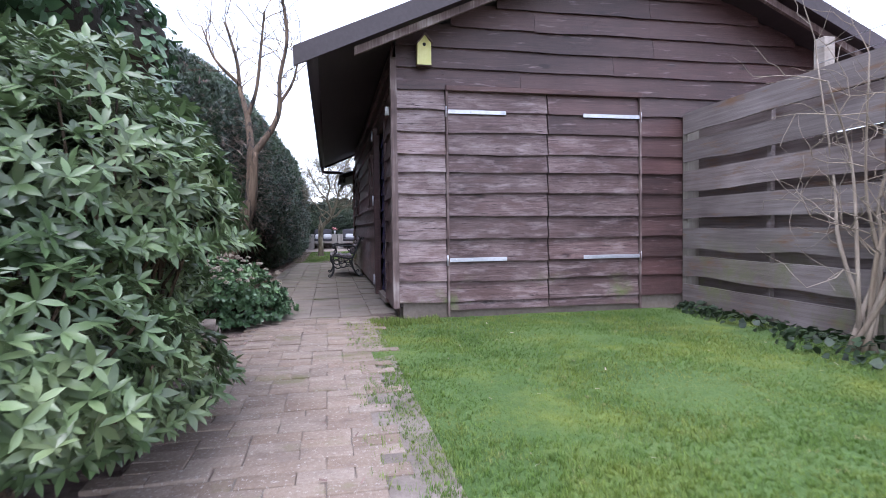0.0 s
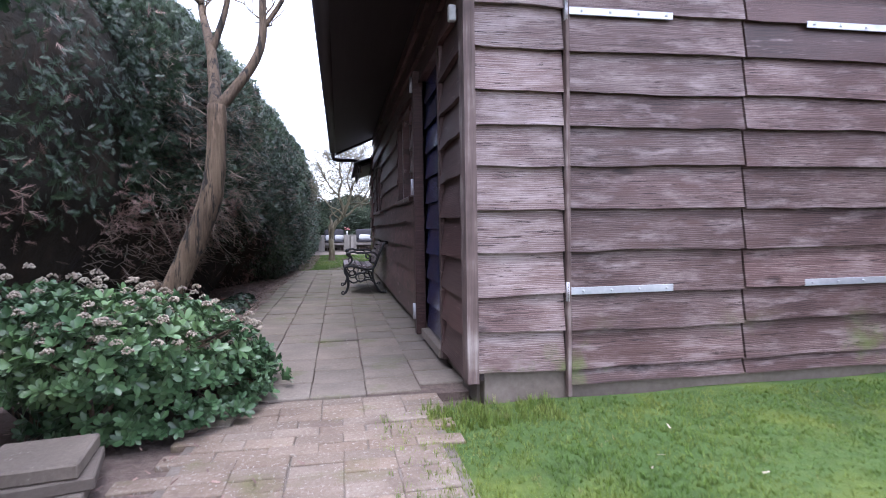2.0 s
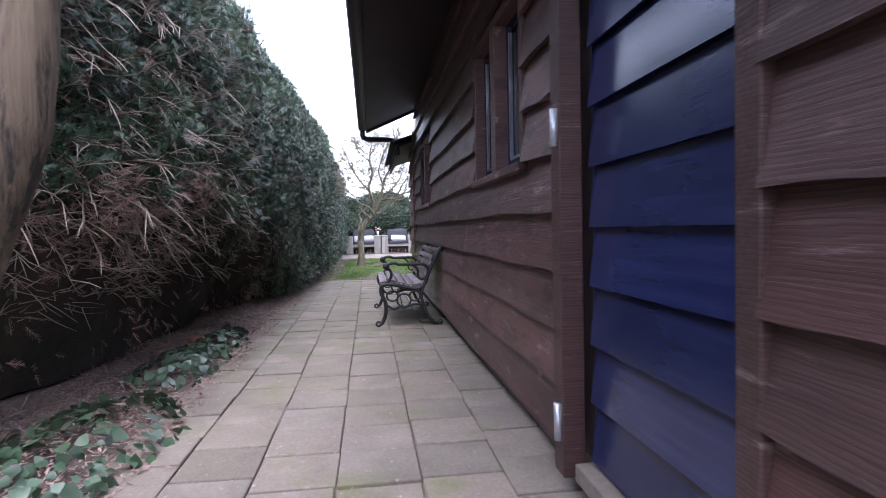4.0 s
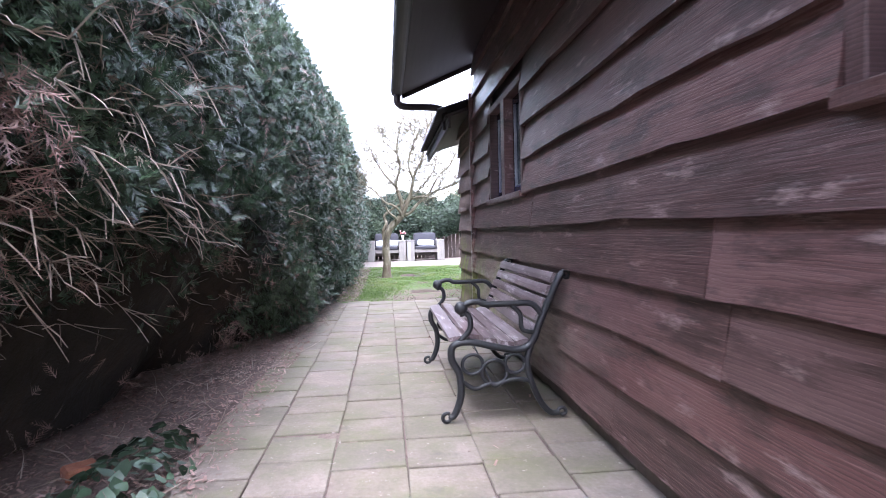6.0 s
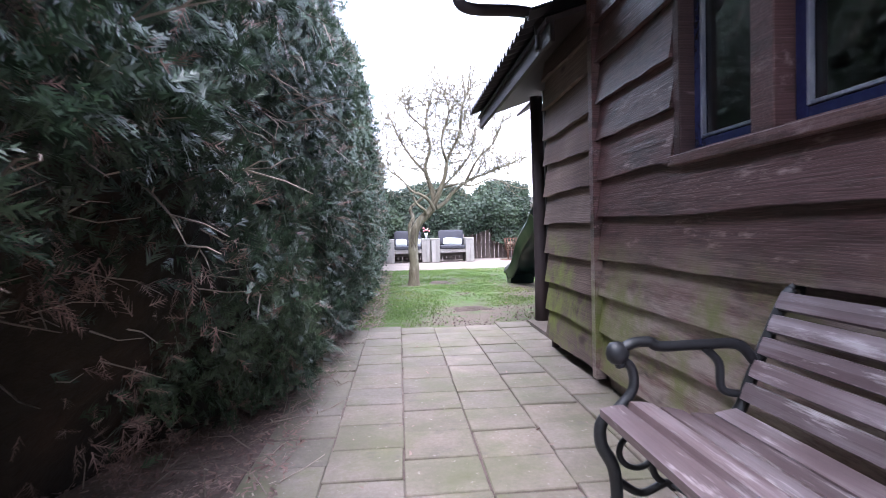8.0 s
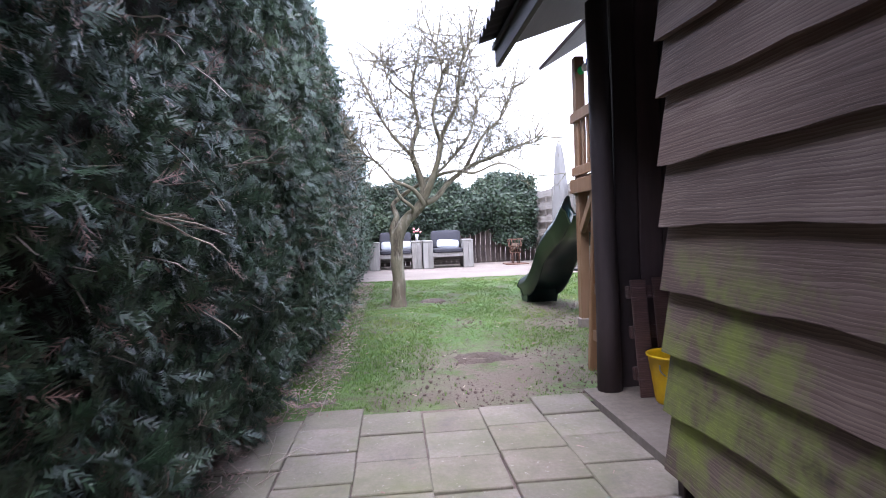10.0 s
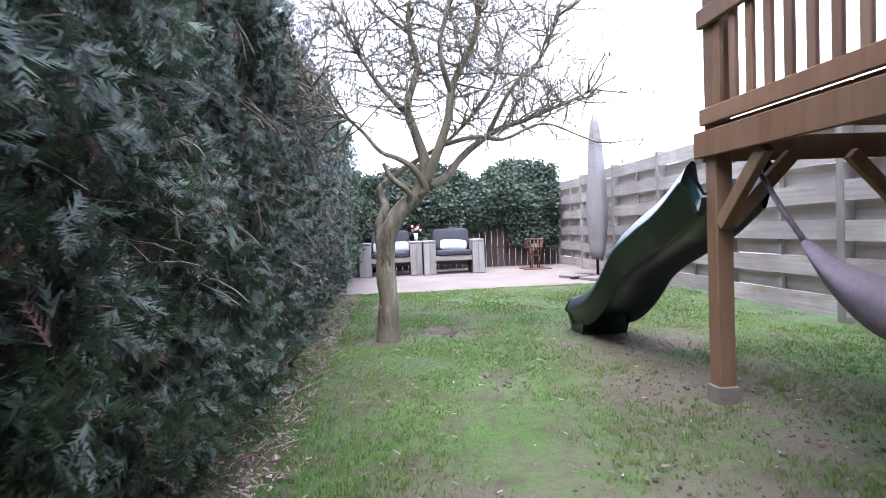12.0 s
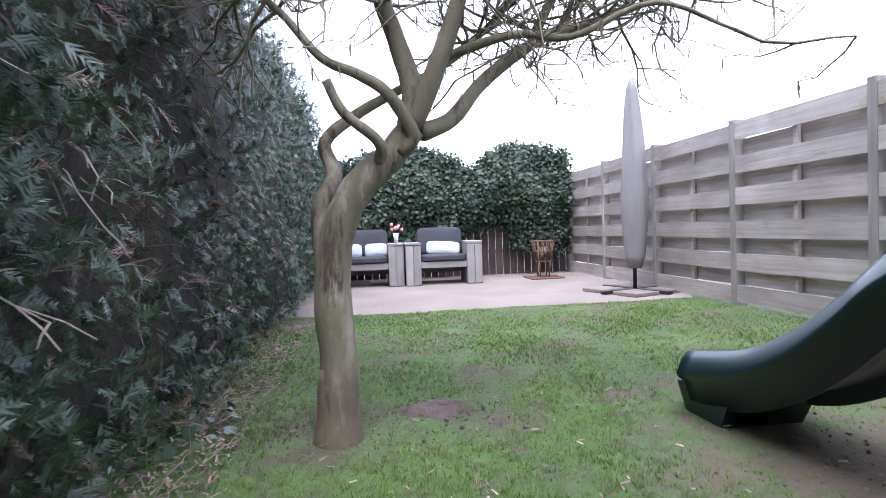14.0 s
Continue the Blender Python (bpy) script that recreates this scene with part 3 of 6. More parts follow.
# the gable's triangle behind the boards
solid("gable_panel", [(LEFT + 0.03, FRONT + 0.02, 2.6), (RIGHT, FRONT + 0.02, 2.6), (APEX_X, FRONT + 0.02, roof_z(APEX_X) - 0.1), (LEFT + 0.03, FRONT + 0.1, 2.6), (RIGHT, FRONT + 0.1, 2.6), (APEX_X, FRONT + 0.1, roof_z(APEX_X) - 0.1)],
      [(0, 1, 2), (5, 4, 3), (0, 3, 4, 1), (1, 4, 5, 2), (2, 5, 3, 0)], DARKWOOD, barn)
seed = 1
GATE_L, GATE_M, GATE_R, GATE_TOP = 1.14, 2.155, 3.15, 2.19
for i, z in enumerate(ROWS_Z[:-1]):
    top = ROWS_Z[i + 1]
    if top <= GATE_TOP + 0.03:
        spans = [(LEFT + 0.012, GATE_L - 0.02, BLEACHED), (GATE_R + 0.02, 4.2, STAINED), (4.2, RIGHT, STAINED)]
    else:
        zs = max(z, 2.6)
        lo = LEFT + 0.012 if zs <= 2.6 else max(LEFT + 0.012, APEX_X - (roof_z(APEX_X) - top) / 0.44)
        hi = 2 * APEX_X - lo
        cut = lo + (hi - lo) * (0.42 + 0.2 * math.sin(i * 2.3))
        spans = [(lo, cut, STAINED), (cut, hi, STAINED)]
    for a, b, mat in spans:
        if b - a > 0.1:
            seed += 1
            plank("board", b - a - 0.004, z, top, mat, barn, pose(a, FRONT, 0), seed, wave=0.018)

plinth = tagged(box("plinth", (LEFT + 0.05, FRONT - 0.005, -0.05), (RIGHT, FRONT + 0.09, 0.16), CONCRETE), "low grey masonry plinth under the boarded wall", "plinth", kind="structure")
box("side_strip", (LEFT + 0.03, FRONT + 0.09, -0.05), (LEFT + 0.12, BACK, 0.1), CONCRETE, plinth)


def hinge(name, parent, x, y, z, length, sign):
    """A galvanised strap hinge with its pin and bolts."""
    h = box(name, (min(x, x + sign * length), y - 0.052, z - 0.019), (max(x, x + sign * length), y - 0.044, z + 0.019), ZINC, parent, "galvanised strap hinge", 0.002)
    rod("pin", [(x - sign * 0.012, y - 0.05, z - 0.05), (x - sign * 0.012, y - 0.05, z + 0.05)], 0.013, ZINC, h)
    for k in range(4):
        xx = x + sign * length * (0.12 + 0.27 * k)
        rod("bolt", [(xx, y - 0.05, z), (xx, y - 0.058, z)], 0.007, ZINC, h)
    return h


for name, a, b, side in (("door_1", GATE_L, GATE_M, 1), ("door_2", GATE_M, GATE_R, -1)):
    leaf = tagged(box(name, (a + 0.006, FRONT - 0.004, 0.04), (b - 0.006, FRONT + 0.016, GATE_TOP - 0.02), DARKWOOD, bevel=0), "closed barn door of wavy brown boards with strap hinges", "door", "barn doors", "structure")
    lows = [0.055] + ROWS_Z
    for i, z in enumerate(lows):
        top = min(lows[i + 1], GATE_TOP - 0.04)
        if top - z < 0.04:
            break
        seed += 1
        plank("board", b - a - 0.014, z + 0.006 * math.sin(seed), top, WEATHERED if side > 0 or z < 1.6 else STAINED, leaf, pose(a + 0.007, FRONT - 0.006, 0), seed, wave=0.017)
    for z in (0.545, 1.965):
        hinge("strap_hinge", leaf, a + 0.0 if side > 0 else b, FRONT, z, 0.58 if side > 0 else 0.62, side)
lintel = tagged(box("trim_lintel", (GATE_L - 0.02, FRONT - 0.075, GATE_TOP - 0.03), (GATE_R + 0.02, FRONT - 0.03, GATE_TOP + 0.02), STAINED), "dark weathered drip board over the barn doors", "trim", kind="structure")
for x in (GATE_L - 0.02, GATE_R):
    box("jamb_batten", (x, FRONT - 0.062, 0.0), (x + 0.022, FRONT - 0.02, GATE_TOP - 0.03), TRIM, lintel)

# corner board, weathered pale
v, f = [], []
for i in range(13):
    z = 0.1 + 2.35 * i / 12
    w = 0.006 * noise.noise((0, 0, z * 4))
    v += [(LEFT - 0.045 + w, FRONT - 0.055, z), (LEFT + 0.012 + w, FRONT - 0.058, z), (LEFT + 0.012, FRONT + 0.0, z), (LEFT - 0.045, FRONT + 0.06 + w, z)]
for i in range(12):
    for k in range(4):
        a, b = i * 4 + k, i * 4 + (k + 1) % 4
        f.append((a, b, b + 4, a + 4))
f += [(3, 2, 1, 0), (48, 49, 50, 51)]
tagged(solid("trim_corner", v, f, TRIM), "weathered wooden corner board with flaking stain", "trim", kind="structure")

# side wall along the path, with openings
DOOR = (6.12, 6.95, 0.1, 2.02)
WINDOWS = [(7.6, 8.62, 1.16, 1.92), (11.16, 12.2, 1.16, 1.86)]
side = tagged(empty("wall_side", SIDEX, FRONT), "long brown wall of lapped wavy boards along the path", "wall", kind="structure")


def wall_box(y0, y1, z0, z1):
    box("wall_panel", (0.03, y0 - FRONT, z0), (0.1, y1 - FRONT, z1), DARKWOOD, side, bevel=0)


SIDE_TOP = 2.62
wall_box(FRONT, DOOR[0], 0.1, SIDE_TOP)
wall_box(DOOR[0], DOOR[1], DOOR[3], SIDE_TOP)
wall_box(DOOR[1], WINDOWS[0][0], 0.1, SIDE_TOP)
for (a, b, lo, hi), nxt in zip(WINDOWS, (WINDOWS[1][0], BACK)):
    wall_box(a, b, 0.1, lo)
    wall_box(a, b, hi, SIDE_TOP)
    wall_box(b, nxt, 0.1, SIDE_TOP)
SIDE_Z = [0.11, 0.32, 0.52, 0.72, 0.94, 1.15, 1.36, 1.56, 1.78, 1.99, 2.2, 2.41, 2.6]


def side_plank(y0, y1, z, top, mat, parent, sd, wave=0.022):
    """A board on the side wall between two places along it."""
    m = Matrix.Translation((0.0, y1 - FRONT, 0)) @ pose(0, 0, 0, 0, 0, -90)
    plank("board", y1 - y0 - 0.004, z, top, mat, parent, m, sd, wave=wave, n=12)


for i, z in enumerate(SIDE_Z[:-1]):
    top = SIDE_Z[i + 1]
    cuts = [(FRONT + 0.06, DOOR[0] - 0.03, STAINED)]
    if z >= DOOR[3] - 0.05:
        cuts.append((DOOR[0] - 0.03, DOOR[1] + 0.1, SIDE))
    y = DOOR[1] + 0.1
    for a, b, lo, hi in WINDOWS:
        if top > lo + 0.05 and z < hi - 0.05:
            cuts.append((y, a - 0.03, SIDE))
            y = b + 0.03
    cuts.append((y, BACK - 0.03, SIDE))
    for a, b, mat in cuts:
        # long runs are jointed from two boards
        mid = a + (b - a) * (0.45 + 0.2 * math.sin(i * 1.9))
        for p, q in ([(a, mid), (mid, b)] if b - a > 3.2 else [(a, b)]):
            seed += 1
            side_plank(p, q, z, top, mat, side, seed)
tagged(box("trim_batten", (SIDEX - 0.06, BACK - 0.03, 0.05), (SIDEX + 0.0, BACK + 0.035, 2.25), SIDE), "brown vertical batten over the board joint", "trim", kind="structure")

# the blue side door
door = tagged(box("door_3", (SIDEX + 0.02, DOOR[0] + 0.03, DOOR[2] + 0.02), (SIDEX + 0.06, DOOR[1] - 0.02, DOOR[3] - 0.02), BLUEPAINT, bevel=0), "dark blue painted door of horizontal lapped boards", "door", kind="structure")
for i in range(10):
    z = DOOR[2] + 0.03 + i * 0.187
    plank("door_board", DOOR[1] - DOOR[0] - 0.08, z, z + 0.165, BLUEPAINT, door, Matrix.Translation((SIDEX + 0.02, DOOR[1] - 0.04, 0)) @ pose(0, 0, 0, 0, 0, -90), 40 + i, thick=0.012, wave=0.0, n=2, lap=0.02)
frame_d = tagged(box("trim_door_post", (SIDEX - 0.085, DOOR[1] - 0.005, 0.06), (SIDEX - 0.01, DOOR[1] + 0.085, 2.08), STAINED), "brown door post with three zinc hinges", "trim", kind="structure")
for z in (0.24, 1.2, 1.98):
    rod("hinge_barrel", [(SIDEX - 0.095, DOOR[1] + 0.02, z - 0.06), (SIDEX - 0.095, DOOR[1] + 0.02, z + 0.06)], 0.014, ZINC, frame_d, "zinc hinge")
    box("hinge_leaf", (SIDEX - 0.09, DOOR[1] + 0.02, z - 0.05), (SIDEX - 0.086, DOOR[1] + 0.075, z + 0.05), ZINC, frame_d, "zinc hinge leaf", 0.001)
box("near_post", (SIDEX - 0.04, DOOR[0] - 0.04, 0.06), (SIDEX + 0.03, DOOR[0] + 0.03, 2.06), STAINED, frame_d)
box("head", (SIDEX - 0.03, DOOR[0] - 0.03, DOOR[3] - 0.02), (SIDEX + 0.03, DOOR[1] - 0.01, DOOR[3] + 0.05), STAINED, frame_d)
box("sill", (SIDEX - 0.05, DOOR[0] + 0.03, 0.05), (SIDEX + 0.03, DOOR[1] - 0.01, DOOR[2] + 0.01), CONCRETE, frame_d)

# windows: two blue sashes each, with a boarded mullion
for n, (a, b, lo, hi) in enumerate(WINDOWS, 1):
    w = tagged(empty("window_%d" % n, SIDEX, a), "pair of blue-painted wooden windows in a brown frame", "window", "side windows", "structure")
    mid = a + (b - a) * 0.5
    for p, q in ((a - 0.03, a + 0.02), (b - 0.02, b + 0.03)):
        box("window_frame", (-0.03, p - a, lo), (0.06, q - a, hi), STAINED, w)
    box("mullion", (-0.035, mid - 0.055 - a, lo), (0.06, mid + 0.055 - a, hi), SIDE, w)
    seed += 1
    box("window_sill", (-0.055, -0.04, lo - 0.035), (0.06, b - a + 0.04, lo + 0.005), SIDE, w)
    box("window_head", (-0.035, -0.03, hi - 0.01), (0.06, b - a + 0.03, hi + 0.04), STAINED, w)
    for p, q in ((a + 0.02, mid - 0.055), (mid + 0.055, b - 0.02)):
        p, q = p - a, q - a
        s = box("sash", (0.03, p, lo + 0.005), (0.06, p + 0.05, hi - 0.01), BLUEPAINT, w, "blue sash with a worn edge")
        box("stile", (0.03, q - 0.05, lo + 0.005), (0.06, q, hi - 0.01), BLUEPAINT, s)
        box("rail", (0.03, p + 0.05, lo + 0.005), (0.06, q - 0.05, lo + 0.06), BLUEPAINT, s)
        box("top_rail", (0.03, p + 0.05, hi - 0.06), (0.06, q - 0.05, hi - 0.01), BLUEPAINT, s)
        for c, d in ((p + 0.05, p + 0.062), (q - 0.062, q - 0.05)):
            box("bead", (0.026, c, lo + 0.06), (0.045, d, hi - 0.06), BEADPAINT, s, "worn grey-blue glazing bead", 0.002)
        box("bead", (0.026, p + 0.062, lo + 0.06), (0.045, q - 0.062, lo + 0.072), BEADPAINT, s, "worn grey-blue glazing bead", 0.002)
        g = box("pane", (0.046, p + 0.05, lo + 0.06), (0.05, q - 0.05, hi - 0.06), GLASS, w, "clear glass", 0)
        g.visible_shadow = False

# curtains behind the first window
for p, q in ((7.64, 7.86), (8.02, 8.2)):
    v, f = [], []
    for i in range(33):
        y = p + (q - p) * i / 32
        for z in (1.1, 1.95):
            v += [(SIDEX + 0.16 + 0.018 * math.sin(i * 1.15), y, z), (SIDEX + 0.164 + 0.018 * math.sin(i * 1.15), y, z)]
    for i in range(32):
        a = i * 4
        f += [(a, a + 2, a + 6, a + 4), (a + 5, a + 7, a + 3, a + 1), (a + 2, a + 3, a + 7, a + 6), (a + 4, a + 5, a + 1, a)]
    tagged(solid("curtain", v, f, CURTAIN, smooth=True), "beige folded curtain hanging behind the blue window", "curtain", "window curtains")

# inside of the barn, closed
inner = tagged(box("wall_inner", (RIGHT - 0.1, FRONT + 0.1, 0), (RIGHT, BACK, 2.6), ROOM, bevel=0), "plain wall inside the barn", "wall", kind="structure")
tagged(box("wall_partition", (1.9, FRONT + 0.1, 0), (1.98, BACK - 0.08, 2.6), ROOM, bevel=0), "plain partition wall inside the barn", "wall", kind="structure")
tagged(box("wall_back", (SIDEX + 0.1, BACK - 0.08, 0), (RIGHT - 0.1, BACK, 2.6), DARKWOOD, bevel=0), "dark boarded back wall of the barn", "wall", kind="structure")
tagged(box("floor", (SIDEX + 0.1, FRONT + 0.1, -0.05), (RIGHT - 0.1, BACK, 0.02), CONCRETE, bevel=0), "grey concrete barn floor", "floor", kind="structure")
tagged(box("ceiling", (SIDEX + 0.1, FRONT + 0.1, 2.6), (RIGHT - 0.1, BACK, 2.64), ROOM, bevel=0), "plain barn ceiling", "ceiling", kind="structure")

# main roof: two slopes, deep eave with a dark soffit
ROOF_Y0, ROOF_Y1 = 4.88, 13.42
roof = tagged(empty("roof", APEX_X, ROOF_Y0), "dark pitched roof with a deep overhanging eave", "roof", kind="structure")
for sgn in (-1, 1):
    ex = -0.05 if sgn < 0 else 2 * APEX_X + 0.05

    def slab(d0, d1, y0, y1, x_out=ex):
        return [(x - APEX_X, y - ROOF_Y0, roof_z(x) - d) for d in (d0, d1) for x, y in ((x_out, y0), (APEX_X, y0), (APEX_X, y1), (x_out, y1))]
    BOXF = [(0, 1, 2, 3), (7, 6, 5, 4), (0, 4, 5, 1), (1, 5, 6, 2), (2, 6, 7, 3), (3, 7, 4, 0)]
    solid("roof_slope", slab(0.0, 0.06, ROOF_Y0, ROOF_Y1), BOXF, ROOFING, roof)
    solid("soffit", slab(0.085, 0.11, ROOF_Y0 + 0.04, ROOF_Y1 - 0.02), BOXF, SOFFIT, roof, "dark boarded soffit")
    solid("bargeboard", slab(-0.012, 0.15, ROOF_Y0 - 0.03, ROOF_Y0, ex + sgn * 0.2), BOXF, SOFFIT, roof, "dark bargeboard")
    solid("bargeboard", slab(-0.012, 0.15, ROOF_Y1, ROOF_Y1 + 0.03), BOXF, SOFFIT, roof, "dark bargeboard")
    xi = ex - sgn * 0.3
    solid("barge_strip", [(x - APEX_X, y, roof_z(x) - d) for d in (0.15, 0.22) for x, y in ((xi, 0.1), (APEX_X, 0.1), (APEX_X, 0.14), (xi, 0.14))], BOXF, TRIM, roof, "weathered inner barge strip")
gutter = tagged(empty("gutter", -0.065, ROOF_Y0), "dark half-round gutter with a swan-neck downpipe", "gutter", kind="structure")
v, f = [], []
L = ROOF_Y1 - ROOF_Y0 + 0.06
for j in range(2):
    for k in range(9):
        a = math.pi * k / 8
        for r in (0.062, 0.055):
            v.append((-0.035 + r * math.cos(a), j * L, 2.36 - r * math.sin(a)))
for k in range(8):
    o = 18
    for s in (0, 1):
        a = k * 2 + s
        f.append((a, a + 2, a + 2 + o, a + o) if s == 0 else (a + o, a + 2 + o, a + 2, a))
    f += [(k * 2, k * 2 + 1, k * 2 + 3, k * 2 + 2), (k * 2 + o, k * 2 + 2 + o, k * 2 + 3 + o, k * 2 + 1 + o)]
solid("trough", v, f, SOFFIT, gutter, smooth=True)
v = [(-0.035 + 0.06 * math.cos(math.pi * k / 8), L, 2.36 - 0.06 * math.sin(math.pi * k / 8)) for k in range(9)]
solid("end_cap", v + [(x, y + 0.006, z) for x, y, z in v], [tuple(range(9)), tuple(range(17, 8, -1))] + [(k, k + 9, k + 10, k + 1) for k in range(8)], SOFFIT, gutter)
rod("downpipe", smooth_line([(-0.035, L - 0.12, 2.30), (-0.03, L - 0.12, 2.22), (0.05, L - 0.11, 2.185), (0.3, L - 0.1, 2.18), (0.42, L - 0.1, 2.15), (0.45, L - 0.1, 2.05), (0.45, L - 0.1, 1.95)]), 0.036, SOFFIT, gutter)

# the lean-to behind: corrugated roof, post, boarded end wall
LEAN_END, POST_Y = 14.2, 15.4
lean = tagged(empty("wall_lean_to", SIDEX, BACK), "weathered lapped boards of the lean-to, green with algae below", "wall", kind="structure")
box("wall_panel", (0.03, 0.03, 0.1), (0.09, LEAN_END - BACK, 2.2), DARKWOOD, lean, bevel=0)
for i, z in enumerate(SIDE_Z[:-2]):
    seed += 1
    m = Matrix.Translation((0.0, LEAN_END - BACK, 0)) @ pose(0, 0, 0, 0, 0, -90)
    plank("board", LEAN_END - BACK - 0.036, z - 0.02, min(SIDE_Z[i + 1], 2.14) - 0.02, GREYBOARD, lean, m, seed, wave=0.026, n=10)
box("end_stud", (0.0, LEAN_END - BACK - 0.05, -0.04), (0.05, LEAN_END - BACK - 0.005, 2.1), DARKWOOD, lean)
leanroof = tagged(empty("roof_lean_to", 0.3, BACK), "low corrugated roof over the lean-to", "roof", kind="structure")
v, f = [], []
NY = 150
for s, (x, z) in enumerate(((0.28, 2.10), (3.6, 3.2))):
    for j in range(NY + 1):
        y = 13.15 + 2.75 * j / NY
        v.append((x - 0.3, y - BACK, z + 0.022 * math.sin(2 * math.pi * (y - 13.15) / 0.13)))
n1 = len(v)
v += [(x, y, z - 0.006) for x, y, z in v]
for j in range(NY):
    f += [(j, j + 1, j + NY + 2, j + NY + 1), (n1 + j + NY + 1, n1 + j + NY + 2, n1 + j + 1, n1 + j), (j, n1 + j, n1 + j + 1, j + 1)]
solid("corrugated_sheet", v, f, ROOFING, leanroof)
box("fascia", (0.08, 0.06, 1.93), (0.11, 2.75, 2.06), SOFFIT, leanroof)
solid("underlay", [(0.06, 0.06, 2.06), (0.06, 2.75, 2.06), (3.3, 2.75, 3.13), (3.3, 0.06, 3.13), (0.06, 0.06, 2.03), (0.06, 2.75, 2.03), (3.3, 2.75, 3.10), (3.3, 0.06, 3.10)], [(0, 1, 2, 3), (7, 6, 5, 4), (0, 4, 5, 1), (1, 5, 6, 2), (2, 6, 7, 3), (3, 7, 4, 0)], SOFFIT, leanroof)
post = tagged(rod("post", [(0.88, POST_Y, -0.05), (0.88, POST_Y, 0.5), (0.87, POST_Y, 1.2), (0.86, POST_Y, 2.15)], [0.07, 0.064, 0.061, 0.06], DARKWOOD, sides=14), "dark round timber post at the corner of the lean-to", "post", kind="structure")
endw = tagged(box("wall_end", (0.95, POST_Y + 0.05, -0.02), (3.5, POST_Y + 0.1, 2.3), DARKWOOD, bevel=0), "dark boarded end wall under the lean-to roof", "wall", kind="structure")
for i in range(18):
    box("board", (0.952 + i * 0.14, POST_Y + 0.032, 0.0), (0.952 + i * 0.14 + 0.134, POST_Y + 0.049, 2.3), DARKWOOD, endw, bevel=0.003)
tagged(box("wall_lean_back", (3.42, BACK, -0.02), (3.5, POST_Y + 0.05, 3.0), DARKWOOD, bevel=0), "dark back wall of the lean-to", "wall", kind="structure")
tagged(box("floor_lean_to", (SIDEX + 0.1, BACK, -0.05), (3.42, POST_Y + 0.05, 0.004), CONCRETE, bevel=0), "grey concrete floor of the lean-to", "floor", kind="structure")


# the conifer hedge
def hedge_x(y):
    """How far out the hedge's face stands along the path."""
    t = min(1.0, max(0.0, (y - 6.6) / 3.0))
    t = t * t * (3 - 2 * t)
    far = -1.10 + 0.22 * min(1.0, max(0.0, (y - 12) / 4))
    return -1.8 + (far + 1.8) * t - 0.45 * max(0.0, 6.6 - y)


def hedge_top(y):
    """The clipped top, a little uneven."""
    return 3.35 + 0.25 * min(1, max(0, (y - 7) / 4)) + 0.05 * noise.noise((y * 1.3, 0.0, 3.0))


def hedge_face(y, z):
    """A point of the hedge's outer skin, z from 0 to the top."""
    top = hedge_top(y)
    s = z / top
    x = hedge_x(y)
    open_foot = min(1.0, max(0.0, (12.9 - y) / 1.2))
    under = max(0.0, 1 - z / (0.3 + 0.8 * open_foot))
    x -= (0.18 + 0.42 * open_foot) * under ** (1.2 - 0.6 * open_foot)
    x -= 0.75 * max(0.0, (s - 0.6) / 0.4) ** 2.4
    x += 0.15 * noise.noise((y * 0.9, z * 0.8, 5.0)) + 0.12 * noise.noise((y * 2.6, z * 2.2, 9.0)) + 0.09 * noise.noise((y * 2.9, z * 0.45, 14.0))
    return x, y, z


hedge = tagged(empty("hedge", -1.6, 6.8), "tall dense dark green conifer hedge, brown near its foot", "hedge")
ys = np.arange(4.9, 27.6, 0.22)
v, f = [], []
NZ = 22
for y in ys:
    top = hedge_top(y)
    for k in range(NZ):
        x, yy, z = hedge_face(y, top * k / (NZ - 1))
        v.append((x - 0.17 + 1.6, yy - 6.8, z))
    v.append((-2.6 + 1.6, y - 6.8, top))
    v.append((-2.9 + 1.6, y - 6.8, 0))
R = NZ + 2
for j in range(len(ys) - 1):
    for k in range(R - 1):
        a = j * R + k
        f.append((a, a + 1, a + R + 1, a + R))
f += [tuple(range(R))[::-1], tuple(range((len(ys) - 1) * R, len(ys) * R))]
# solid core behind the sprays, coloured near-black for the shade between them
solid("inner_mass", v, f, SHADECORE, hedge, smooth=True)


